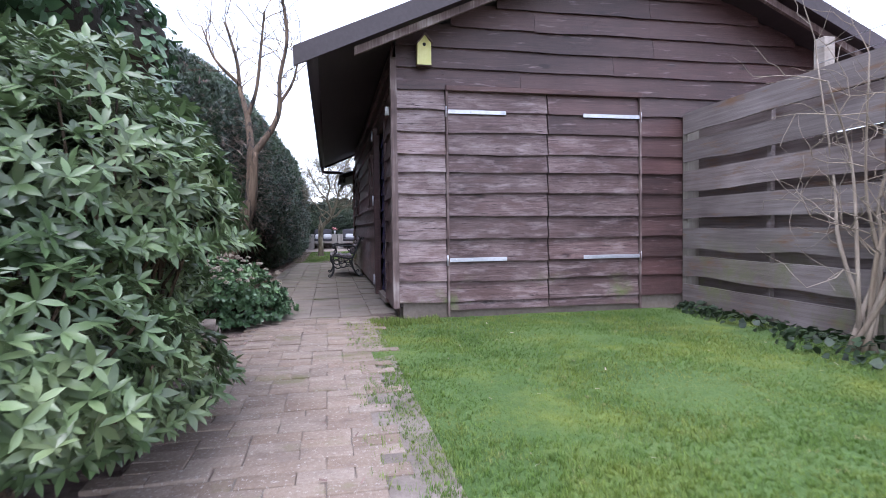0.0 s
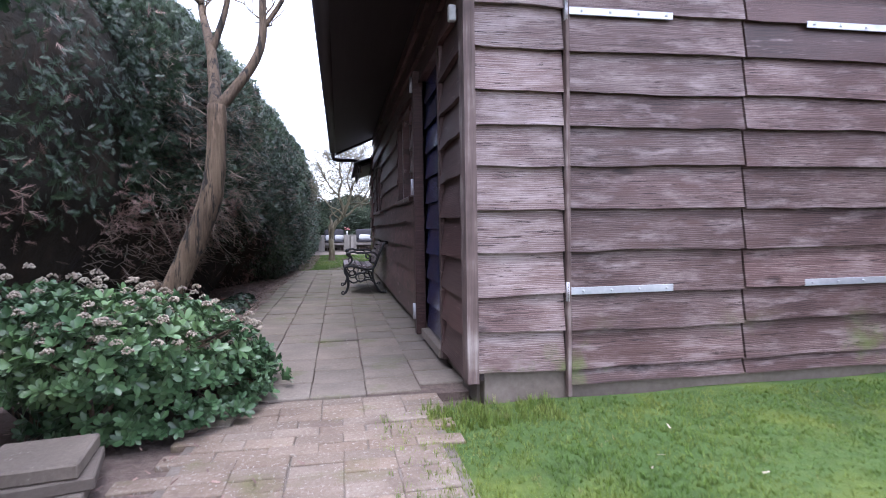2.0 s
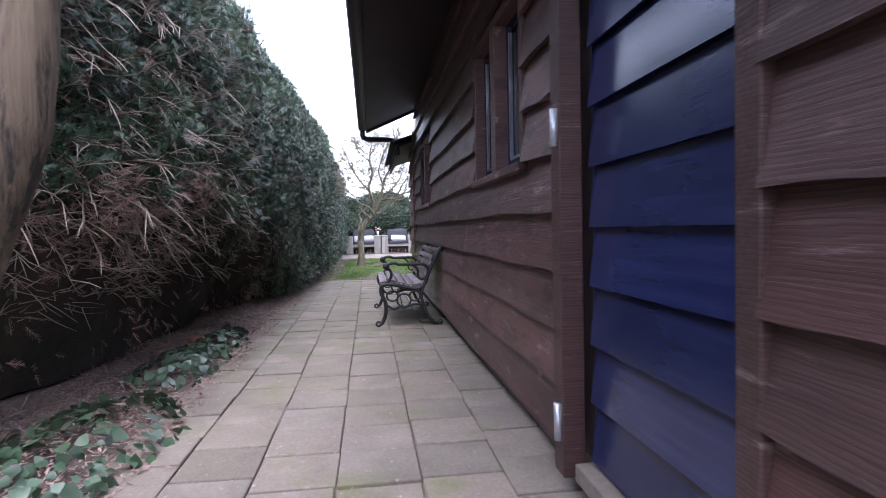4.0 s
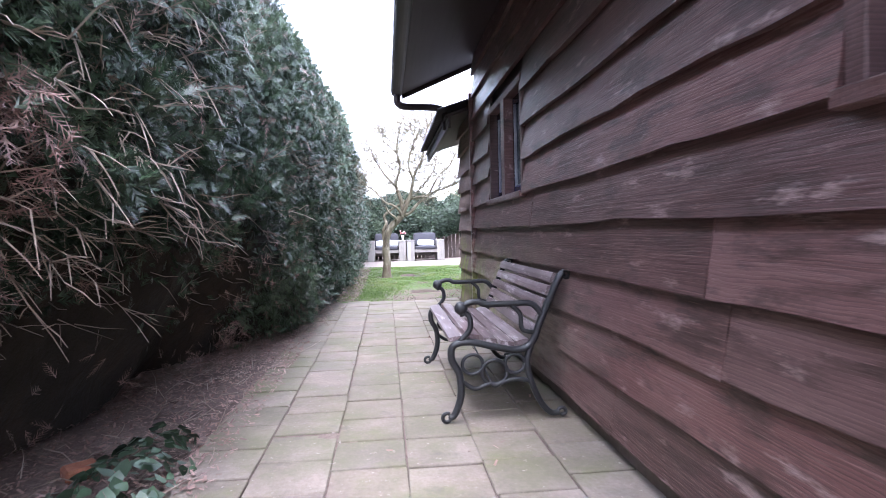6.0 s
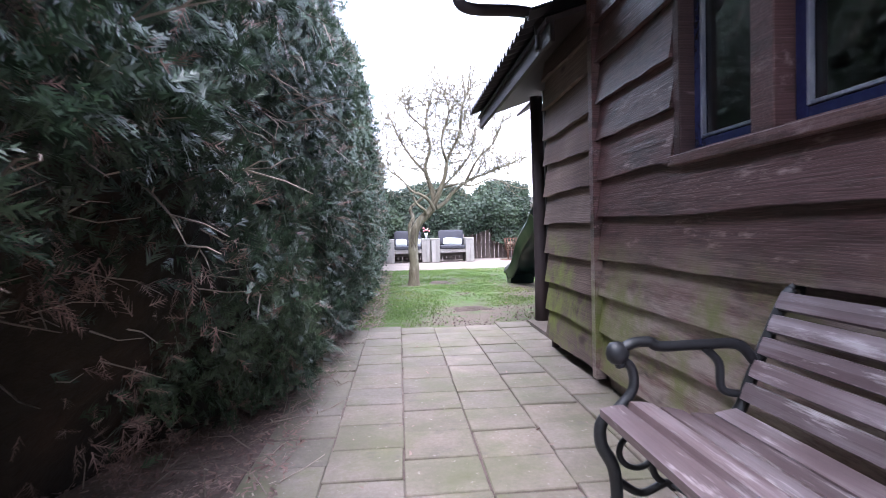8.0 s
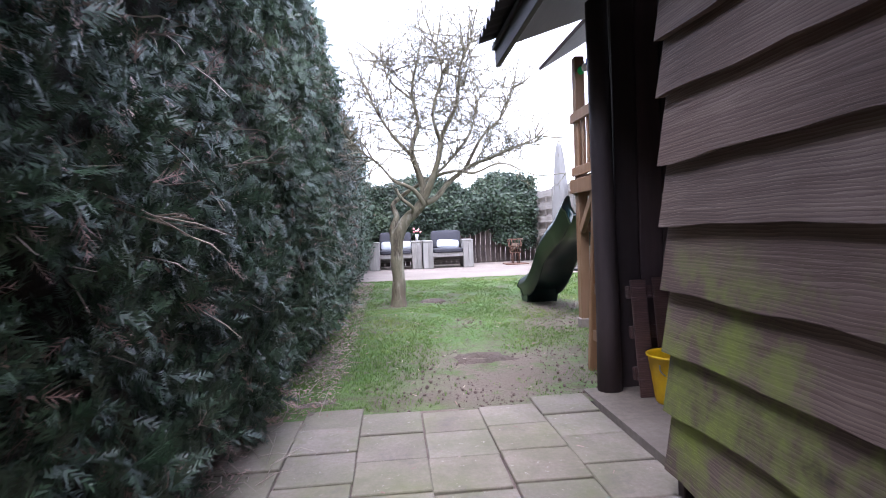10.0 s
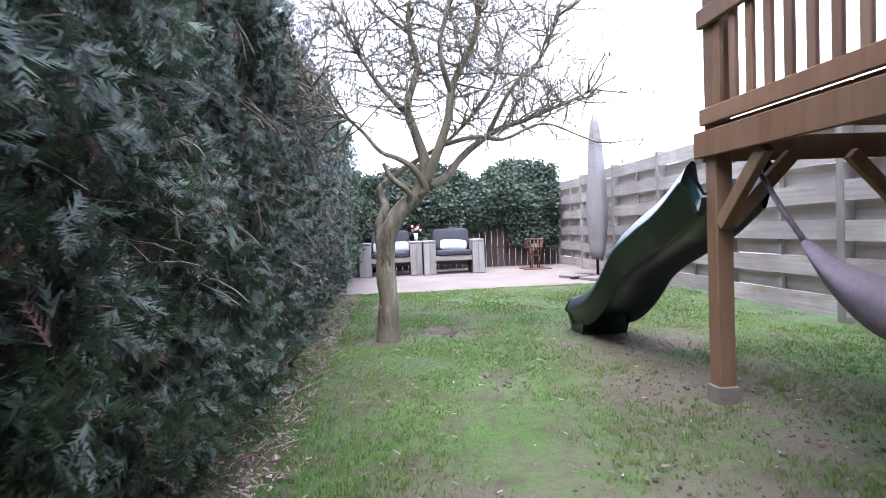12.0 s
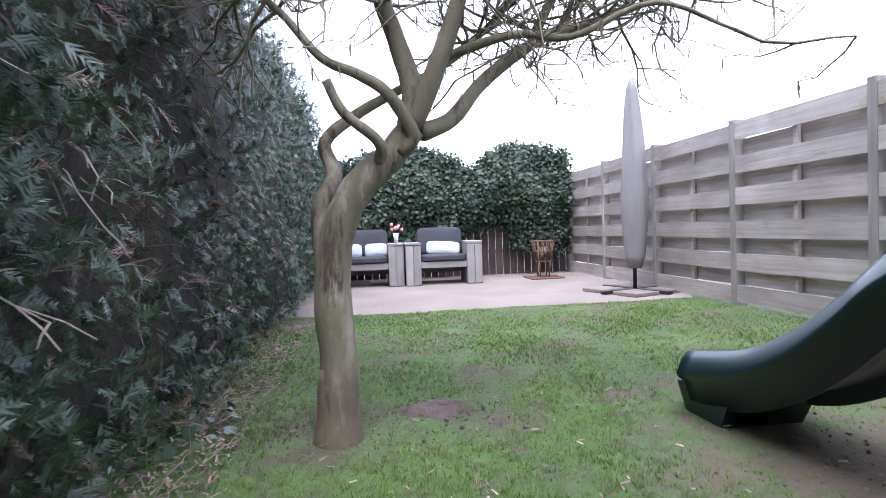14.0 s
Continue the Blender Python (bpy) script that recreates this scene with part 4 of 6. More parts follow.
def hedge_sprays(count, y0, y1, dead, size, rng):
    y = np.concatenate([rng.uniform(7.5, 18.5, int(count * 0.68)), rng.uniform(y0, y1, count - int(count * 0.68))])
    z = rng.uniform(0.0, 1.0, count)
    pts, outs = [], []
    for a, b in zip(y, z):
        top = hedge_top(a)
        zz = b * top
        p = hedge_face(a, zz)
        tuft = noise.noise((a * 5.5, zz * 4.5, 0)) + 0.5 * noise.noise((a * 11, zz * 9, 4))
        # gaps between the tufts show the core, whose colour carries the inner shade
        if tuft < -0.2 + 0.18 * min(1.0, max(0.0, (a - 12.5) / 2)) and rng.random() < 0.8:
            continue
        d = rng.uniform(-0.13, 0.03) + 0.13 * tuft
        # bare, brown parts: low under the overhang and in loose patches
        foot = min(1.0, max(0.0, (12.9 - a) / 1.2))
        bare = (0.35 + 0.5 * foot - zz) * (0.6 + 0.3 * foot) + 0.5 * max(0.0, 1 - abs(a - 8.9) / 1.8) * min(1.0, max(0.0, 3.2 - zz))
        bare -= 0.45 * min(1.0, max(0.0, (a - 10.2) / 0.8))
        bare += 0.75 * noise.noise((a * 0.55, zz * 0.5, 20.0)) + 0.35 * noise.noise((a * 1.8, zz * 1.6, 30.0))
        if (bare > 0.05) != dead and rng.random() > 0.10:
            continue
        if rng.random() < foot * 0.97 * min(1.0, 1 - (zz - 0.65) / 0.5):
            continue
        if not dead and zz < 0.05 + 0.3 * foot and rng.random() > 0.25:
            continue
        pts.append((p[0] + d + 1.6, a - 6.8, zz))
        outs.append((1.0, -0.25, 0.35 if s_top(zz, top) else 0.1))
    return np.array(pts), np.array(outs)


def s_top(z, top):
    return z > 0.8 * top


rng = np.random.default_rng(11)
for label, mat, dead, count, size in (("green conifer sprays", THUJA, False, 145000, 0.54), ("brown dead sprays", DEAD, True, 76000, 0.62)):
    pts, outs = hedge_sprays(count, 4.9, 27.3, dead, size, rng)
    vs, fs, base = [], [], 0
    for k in range(8):
        sel = np.arange(len(pts)) % 8 == k
        up = np.tile(np.array([[0.75, -0.15, 0.35 if not dead else -0.15]]), (sel.sum(), 1))
        turn = frames(outs[sel], up, rng, 0.65)
        # the spray lies half flat on the face and half sticks out
        sv, sf = scatter(spray_shape(rng, 0.15, 0.45 if dead else 1.0), pts[sel], turn, rng.uniform(0.7, 1.35, sel.sum()) * size)
        vs.append(sv)
        fs.append(sf + base)
        base += len(sv)
    ob = big_mesh("foliage", np.concatenate(vs), np.concatenate(fs), mat, hedge, label)
    ob["kind"] = "stuff"

# dry twigs that stick out
v, f = [], []
for i in range(2400):
    y = rng.uniform(7.6, 9.8) if i % 2 else rng.uniform(8.0, 21)
    z = rng.uniform(0.45, 2.6)
    x = hedge_face(y, z)[0]
    p = Vector((x + 1.6 - 0.1, y - 6.8, z))
    d = Vector((rng.uniform(0.3, 1), rng.uniform(-0.9, 0.5), rng.uniform(-0.6, 0.5))).normalized() * rng.uniform(0.06, 0.22)
    a, b = tube([p, p + d * 0.5 + Vector((0, 0, rng.uniform(-0.02, 0.02))), p + d], [0.0035, 0.0025, 0.001], 3, False)
    f += [tuple(q + len(v) for q in face) for face in b]
    v += a
# longer dead branchlets with side shoots, where the hedge has gone brown
for i in range(520):
    y = rng.uniform(7.9, 10.4) if i % 4 else rng.uniform(10.4, 19)
    z = rng.uniform(0.75, 2.5)
    p = Vector((hedge_face(y, z)[0] + 1.6 - 0.14, y - 6.8, z))
    d = Vector((rng.uniform(0.3, 0.9), rng.uniform(-1.0, 0.4), rng.uniform(-0.7, 0.2))).normalized() * rng.uniform(0.16, 0.36)
    line = [p, p + d * 0.35 + Vector((0, 0, 0.02)), p + d * 0.7 + Vector((0, 0, rng.uniform(-0.01, 0.03))), p + d]
    shoots = [(line, [0.005, 0.004, 0.003, 0.0015])]
    for k in (1, 2, 2, 3):
        e = (d * rng.uniform(0.2, 0.45) + Vector(rng.normal(0, 0.045, 3)))
        shoots.append(([line[k], line[k] + e * 0.6, line[k] + e + Vector((0, 0, -0.015))], [0.003, 0.0025, 0.0015]))
    for pts, rad in shoots:
        a, b = tube(pts, rad, 3, False)
        f += [tuple(q + len(v) for q in face) for face in b]
        v += a
# fallen twigs in the hollow under the overhang
for i in range(600):
    y = rng.uniform(7.6, 21.5)
    x = hedge_x(y) + rng.uniform(-0.6, 0.16) if y < 12.8 else hedge_x(y) + rng.uniform(-0.15, 0.2)
    p = Vector((x + 1.6, y - 6.8, rng.uniform(0.0, 0.02)))
    d = Vector((rng.normal(0, 1), rng.normal(0, 1), rng.uniform(0.0, 0.5))).normalized() * rng.uniform(0.04, 0.19)
    a, b = tube([p, p + d * 0.5 + Vector((0.01, 0, rng.uniform(0, 0.03))), p + d], [0.0028, 0.0022, 0.0012], 3, False)
    f += [tuple(q + len(v) for q in face) for face in b]
    v += a
ob = solid("twig_mass", v, f, TWIG, hedge, "dry pale twigs")
ob["kind"] = "stuff"


# trees
def limb(v, f, points, r0, r1, sides=8, wob=0.0, rng=None):
    line = smooth_line(points, 5)
    n = len(line)
    rad = [r0 + (r1 - r0) * i / (n - 1) for i in range(n)]
    if wob:
        rad = [r * (1 + rng.uniform(-wob, wob)) for r in rad]
    a, b = tube(line, rad, sides, True)
    f += [tuple(q + len(v) for q in face) for face in b]
    v += a
    return line


def twigs(v, f, ends, start, way, length, radius, depth, rng, curl=0.5, lift=0.2):
    """A twisting twig that forks."""
    p, d = Vector(start), Vector(way).normalized()
    pts = [p.copy()]
    for i in range(4):
        d = (d + Vector((rng.normal(0, curl), rng.normal(0, curl), rng.normal(lift * 0.5, curl * 0.7))) * 0.5).normalized()
        p = p + d * length / 4
        pts.append(p.copy())
    a, b = tube(pts, [radius * (1 - 0.15 * i) for i in range(5)], 5 if depth > 1 else 4, False)
    f += [tuple(q + len(v) for q in face) for face in b]
    v += a
    ends.append(pts[-1])
    if depth > 0:
        for i in (1, 2, 3, 4, 4):
            if rng.random() < 0.76:
                side = Vector((rng.normal(0, 1), rng.normal(0, 1), rng.normal(0.15, 0.7)))
                twigs(v, f, ends, pts[i], d + side * 0.75, length * rng.uniform(0.5, 0.85), radius * 0.55, depth - 1, rng, curl, lift)


def hazel():
    """The twisted bare tree on the back lawn."""
    rng = np.random.default_rng(5)
    tx, ty = -0.255, 19.45
    tree = tagged(empty("tree", tx, ty), "twisted bare hazel tree with catkins on the lawn", "tree")
    v, f = [], []
    limb(v, f, [(0, 0, -0.06), (0, 0, 0.05), (0.015, 0, 0.3), (0.0, 0, 0.6), (0.03, 0, 0.86), (0.12, 0.0, 1.05), (0.26, 0, 1.18), (0.36, 0.0, 1.3)], 0.088, 0.062, 14, 0.06, rng)
    limb(v, f, [(0, 0, -0.06), (0.0, 0, 0.04), (0.01, 0, 0.3)], 0.118, 0.078, 14, 0.08, rng)
    main = [
        ([(0.33, 0, 1.24), (0.37, 0.02, 1.45), (0.31, 0.08, 1.7), (0.24, 0.05, 1.95), (0.34, 0.1, 2.3), (0.28, 0.2, 2.7), (0.36, 0.15, 3.1)], 0.055, 0.014),
        ([(0.36, 0, 1.3), (0.47, -0.05, 1.55), (0.56, -0.1, 1.8), (0.62, -0.12, 2.1), (0.80, -0.2, 2.45), (0.86, -0.25, 2.9), (1.0, -0.2, 3.2)], 0.046, 0.012),
        ([(0.40, 0, 1.28), (0.55, 0.1, 1.36), (0.72, 0.16, 1.55), (1.02, 0.2, 1.76), (1.3, 0.3, 1.86), (1.65, 0.35, 2.0), (2.0, 0.4, 2.15)], 0.042, 0.010),
        ([(-0.01, 0.02, 0.62), (-0.04, 0.05, 0.95), (0.02, 0.12, 1.12), (-0.02, 0.2, 1.28), (0.14, 0.25, 1.42), (0.30, 0.3, 1.52), (0.62, 0.4, 1.72), (0.9, 0.55, 2.0)], 0.045, 0.014),
        ([(0.30, -0.03, 1.2), (0.36, -0.06, 1.26), (0.26, -0.1, 1.42), (0.14, -0.1, 1.5), (0.0, -0.12, 1.56), (-0.16, -0.1, 1.75), (-0.4, -0.12, 1.95), (-0.7, -0.15, 2.3)], 0.034, 0.008),
        ([(0.2, -0.02, 1.12), (0.22, -0.1, 1.22), (0.08, -0.14, 1.34), (0.02, -0.16, 1.46)], 0.026, 0.018),
        ([(0.5, 0.1, 1.62), (0.78, -0.1, 1.66), (1.0, -0.2, 1.62), (1.3, -0.3, 1.72), (1.6, -0.35, 1.6)], 0.024, 0.007),
        ([(0.28, 0.1, 1.85), (0.05, 0.1, 2.1), (-0.15, 0.05, 2.4), (-0.35, 0.1, 2.85)], 0.028, 0.008),
        ([(0.6, -0.1, 2.0), (0.5, -0.3, 2.35), (0.62, -0.4, 2.8), (0.5, -0.5, 3.2)], 0.026, 0.008),
        ([(0.95, 0.2, 1.74), (1.15, 0.1, 2.1), (1.45, 0.15, 2.4), (1.6, 0.1, 2.8)], 0.024, 0.007),
        ([(0.85, 0.5, 1.95), (1.1, 0.6, 2.3), (1.2, 0.7, 2.75)], 0.022, 0.007),
        ([(0.3, 0.2, 2.6), (0.0, 0.3, 2.9), (-0.1, 0.3, 3.2)], 0.02, 0.006),
    ]
    lines = [limb(v, f, pts, a, b, 8, 0.05, rng) for pts, a, b in main]
    solid("trunk", v, f, BARK, tree, "greenish grey twisted trunk and limbs", True)
    v, f, ends = [], [], []
    for (pts, a, b), line in zip(main, lines):
        n = len(line)
        if a < 0.03 and len(pts) == 4 and pts[-1][2] < 1.5:
            continue
        for i in range(n):
            if i < n * 0.4 or line[i].z < 1.75:
                continue
            for _ in range(3):
                d = Vector((rng.normal(0, 1), rng.normal(0, 1), rng.normal(0.45, 0.7)))
                twigs(v, f, ends, line[i], d, rng.uniform(0.25, 0.6), 0.0095, 2, rng)
        twigs(v, f, ends, line[-1], line[-1] - line[-2], 0.5, 0.009, 2, rng, lift=0.4)
    ob = big_mesh("crown", [tuple(p) for p in v], f, BARK, tree, "fine bare twigs")
    ob["kind"] = "stuff"
    pick = np.array([tuple(e) for e in ends])
    pick = pick[rng.random(len(pick)) < 0.22]
    shape = ([(-0.003, 0, 0), (0.003, 0, 0), (0.0045, 0.004, -0.03), (-0.0045, 0.004, -0.03), (0.002, 0.006, -0.055), (-0.002, 0.006, -0.055)], [(0, 1, 2, 3), (3, 2, 4, 5)])
    a = rng.uniform(0, 6.28, len(pick))
    turns = np.stack([np.stack([np.cos(a), -np.sin(a), a * 0], 1), np.stack([np.sin(a), np.cos(a), a * 0], 1), np.stack([a * 0, a * 0, a * 0 + 1], 1)], 1)
    sv, sf = scatter(shape, pick, turns, rng.uniform(0.7, 1.3, len(pick)))
    ob = big_mesh("catkin_mass", sv, sf, CATKIN, tree, "hanging brown catkins")
    ob["kind"] = "stuff"


hazel()


def leaning_tree():
    """The leaning, stripped tree in the bed by the hedge."""
    rng = np.random.default_rng(8)
    tree = tagged(empty("tree", -0.94, 6.65), "leaning bare tree with brown peeling bark before the hedge", "tree")
    v, f = [], []
    limb(v, f, [(-0.42, -0.1, -0.05), (-0.32, -0.08, 0.2), (-0.18, -0.06, 0.46), (0.0, -0.05, 0.86), (0.10, -0.04, 1.15), (0.13, -0.02, 1.45), (0.135, 0.0, 1.72)], 0.09, 0.06, 12, 0.07, rng)
    limb(v, f, [(-0.2, -0.05, 0.42), (-0.24, -0.08, 0.5), (-0.27, -0.12, 0.54)], 0.05, 0.045, 9, 0.07, rng)
    arms = [
        ([(0.17, 0.13, 1.68), (0.29, 0.2, 1.86), (0.40, 0.28, 2.05), (0.46, 0.32, 2.25), (0.47, 0.35, 2.6), (0.56, 0.4, 3.1), (0.5, 0.45, 3.6)], 0.042, 0.014),
        ([(0.17, 0.14, 1.7), (0.13, 0.3, 1.95), (0.09, 0.42, 2.2), (-0.02, 0.7, 2.55), (-0.06, 0.8, 2.9), (-0.2, 0.9, 3.4)], 0.046, 0.014),
        ([(0.1, 0.4, 2.15), (0.2, 0.45, 2.5), (0.25, 0.5, 2.95), (0.3, 0.5, 3.4)], 0.026, 0.01),
        ([(-0.02, 0.7, 2.6), (-0.3, 0.75, 2.9), (-0.45, 0.8, 3.3)], 0.024, 0.008),
        ([(0.46, 0.33, 2.3), (0.62, 0.4, 2.6), (0.7, 0.45, 3.0)], 0.02, 0.008),
    ]
    lines = [limb(v, f, [(x - 0.04, y - 0.14, z) for x, y, z in p], a, b, 10, 0.05, rng) for p, a, b in arms]
    solid("trunk", v, f, BARK2, tree, "brown trunk and limbs", True)
    v, f, ends = [], [], []
    for line in lines:
        for i in range(len(line) // 2, len(line)):
            twigs(v, f, ends, line[i], (rng.normal(0, 1), rng.normal(0, 1), 0.9), rng.uniform(0.3, 0.6), 0.007, 1, rng, lift=0.5)
    ob = big_mesh("crown", [tuple(p) for p in v], f, BARK2, tree, "bare twigs")
    ob["kind"] = "stuff"


leaning_tree()


# leafy shrubs
def mound(centre, radii, count, rng, flat=0.0):
    """Points and outward directions on the lumpy upper skin of a shrub."""
    d = rng.normal(0, 1, (count, 3))
    d /= np.linalg.norm(d, axis=1)[:, None]
    d[:, 2] = np.abs(d[:, 2]) * (1 - flat) + d[:, 2] * flat
    lump = np.array([1 + 0.16 * noise.noise((q[0] * 2.6, q[1] * 2.6, q[2] * 2.6 + centre[1])) for q in d])
    deep = 1 - np.abs(rng.normal(0, 0.10, count))
    return np.array(centre) + d * np.array(radii) * (lump * deep)[:, None], d


def shrub(name, label, category, masses, shape_args, mat, per, rng, stem_mat=BARK2, at=(0, 0)):
    """A shrub of whorled leaves over bare stems, in one thing."""
    ob = tagged(empty(name, at[0], at[1]), label, category)
    vs, fs, base = [], [], 0
    for k in range(3):
        shape = whorl(*shape_args, rng=rng)
        for c, r in masses:
            count = int(per * (r[0] * r[1] + r[1] * r[2] + r[0] * r[2]) / 3 / 3)
            pts, d = mound(c, r, count, rng, 0.5)
            pts = pts - np.array([at[0], at[1], 0])
            keep = pts[:, 2] > 0.03
            pts, d = pts[keep], d[keep]
            out = d * 0.9 + np.array([0, 0, 0.55])
            turn = frames(out, rng.normal(0, 1, out.shape), rng, 0.35)
            sv, sf = scatter(shape, pts, turn, rng.uniform(0.7, 1.25, len(pts)))
            vs.append(sv)
            fs.append(sf + base)
            base += len(sv)
    leaves = big_mesh("foliage", np.concatenate(vs), np.concatenate(fs), mat, ob)
    leaves["kind"] = "stuff"
    v, f = [], []
    for c, r in masses:
        foot = Vector((c[0] - at[0] + 0.15 * (at[0] - c[0]), c[1] - at[1], -0.03))
        for i in range(14):
            d = Vector(rng.normal(0, 1, 3)).normalized()
            d.z = abs(d.z)
            tip = Vector((c[0] - at[0] + d.x * r[0] * 0.9, c[1] - at[1] + d.y * r[1] * 0.9, max(0.1, c[2] + d.z * r[2] * 0.9)))
            mid = foot.lerp(tip, 0.5) + Vector(rng.normal(0, 0.05, 3)) + Vector((0, 0, 0.1))
            a, b = tube([foot + Vector((rng.normal(0, 0.06), rng.normal(0, 0.06), 0)), mid, tip], [0.014, 0.009, 0.004], 5, False)
            f += [tuple(q + len(v) for q in face) for face in b]
            v += a
    solid("stem_mass", v, f, stem_mat, ob, "bare brown stems", True)
    return ob


rng = np.random.default_rng(21)
BUSH = [((-1.0, 2.55, 0.8), (0.58, 0.95, 0.72)), ((-1.45, 3.4, 0.95), (0.6, 0.8, 0.8)), ((-0.98, 1.85, 0.4), (0.5, 0.62, 0.45)), ((-1.7, 2.6, 1.35), (0.6, 1.0, 0.5)), ((-1.12, 3.3, 0.5), (0.42, 0.62, 0.48)), ((-1.6, 1.6, 0.9), (0.6, 0.7, 0.8)), ((-0.86, 2.95, 0.95), (0.38, 0.45, 0.5)), ((-0.82, 2.45, 0.22), (0.36, 0.75, 0.3))]
BUSH = [(c, tuple(1.09 * q for q in r)) for c, r in BUSH]
shrub("rhododendron_bush", "large evergreen bush with whorls of glossy green leaves", "shrub", BUSH, (6, 0.065, 0.022, 24), BUSHLEAF, 3300, rng, at=(-1.2, 2.7))
SKIM = [((-0.95, 5.6, 0.22), (0.48, 0.6, 0.36)), ((-1.35, 5.45, 0.25), (0.5, 0.5, 0.42)), ((-0.75, 6.05, 0.1), (0.32, 0.4, 0.24)), ((-1.05, 5.25, 0.3), (0.36, 0.36, 0.34)), ((-0.9, 5.7, 0.05), (0.52, 0.7, 0.2))]
low_bush = shrub("skimmia_bush", "low evergreen shrub with pale pinkish flower heads", "shrub", SKIM, (7, 0.05, 0.023, 44, True), SKIMMIA, 3400, rng, at=(-1.0, 5.6))
v, f = [], []
ico = bmesh.new()
bmesh.ops.create_icosphere(ico, subdivisions=1, radius=1.0)
iv, iF = [q.co[:] for q in ico.verts], [[q.index for q in fc.verts] for fc in ico.faces]
ico.free()
heads = []
for c, r in SKIM:
    pts, d = mound(c, r, 90, rng, 0.2)
    heads += [p + q * 0.05 for p, q in zip(pts, d) if q[2] > 0.25 and p[2] > 0.2]
grains = []
for p in heads:
    for _ in range(30):
        q = rng.normal(0, 1, 3)
        q /= np.linalg.norm(q)
        q[2] = abs(q[2])
        grains.append(p + q * np.array([0.021, 0.021, 0.02]) + np.array([1.0, -5.6, 0.03]))
grains = np.array(grains)
eye3 = np.tile(np.eye(3), (len(grains), 1, 1))
sv, sf = scatter((iv, iF), grains, eye3, rng.uniform(0.0035, 0.0065, len(grains)))
ob = big_mesh("blossom_mass", sv, sf, BLOSSOM, low_bush, "pale cream and pink flower heads", True)
ob["kind"] = "stuff"

IVY = (np.array([(0, 0, 0), (0.5, 0.25, 0.05), (0.35, 0.6, 0.03), (0, 0.42, -0.04), (0, 1.0, 0), (-0.35, 0.6, 0.03), (-0.5, 0.25, 0.05)], float), np.array([(0, 1, 2), (0, 2, 3), (3, 2, 4), (3, 4, 5), (0, 3, 5), (0, 5, 6)]))


def ivy(name, label, centres, count, size, rng, mat=IVYLEAF, down=-0.5, category="climber"):
    """A mat of climbing ivy leaves round a few masses."""
    ob = tagged(empty(name, centres[0][0][0], centres[0][0][1]), label, category)
    off = np.array([centres[0][0][0], centres[0][0][1], 0])
    vs, fs, base = [], [], 0
    for c, r in centres:
        pts, d = mound(c, r, int(count * (r[0] * r[2] + r[1] * r[2])), rng, 1.0)
        keep = pts[:, 2] > 0.02
        pts, d = pts[keep], d[keep]
        turn = frames(d + np.array([0, 0, 0.35]), np.tile(np.array([[0, 0, down]]), (len(d), 1)), rng, 0.45)
        sv, sf = scatter(IVY, pts - off, turn, rng.uniform(0.6, 1.3, len(pts)) * size)
        vs.append(sv)
        fs.append(sf + base)
        base += len(sv)
    leaves = big_mesh("foliage", np.concatenate(vs), np.concatenate(fs), mat, ob)
    leaves["kind"] = "stuff"
    v, f = [], []
    for c, r in centres:
        bm = bmesh.new()
        bmesh.ops.create_icosphere(bm, subdivisions=3, radius=1.0)
        for q in bm.verts:
            lump = 0.84 + 0.16 * noise.noise((q.co.x * 2.6, q.co.y * 2.6, q.co.z * 2.6 + c[1]))
            p = Vector((c[0] - off[0] + q.co.x * r[0] * lump, c[1] - off[1] + q.co.y * r[1] * lump, max(-0.03, c[2] + q.co.z * r[2] * lump)))
            q.co = p
        k = len(v)
        v += [q.co[:] for q in bm.verts]
        f += [tuple(x.index + k for x in fc.verts) for fc in bm.faces]
        bm.free()
    # added blobs fill the ivy; their near-black colour is the shade behind leaves
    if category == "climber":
        solid("stem_mass", v, f, SHADECORE, ob, "near-black core under the ivy, shade in its colour", True)
    return ob


ivy("ivy", "light green ivy hanging over the old side fence", [((-1.55, 4.9, 2.15), (0.38, 0.55, 0.65)), ((-1.75, 2.6, 2.5), (0.55, 1.1, 0.8)), ((-1.7, 3.9, 2.4), (0.4, 0.7, 0.6))], 1700, 0.075, rng, SKIMMIA)


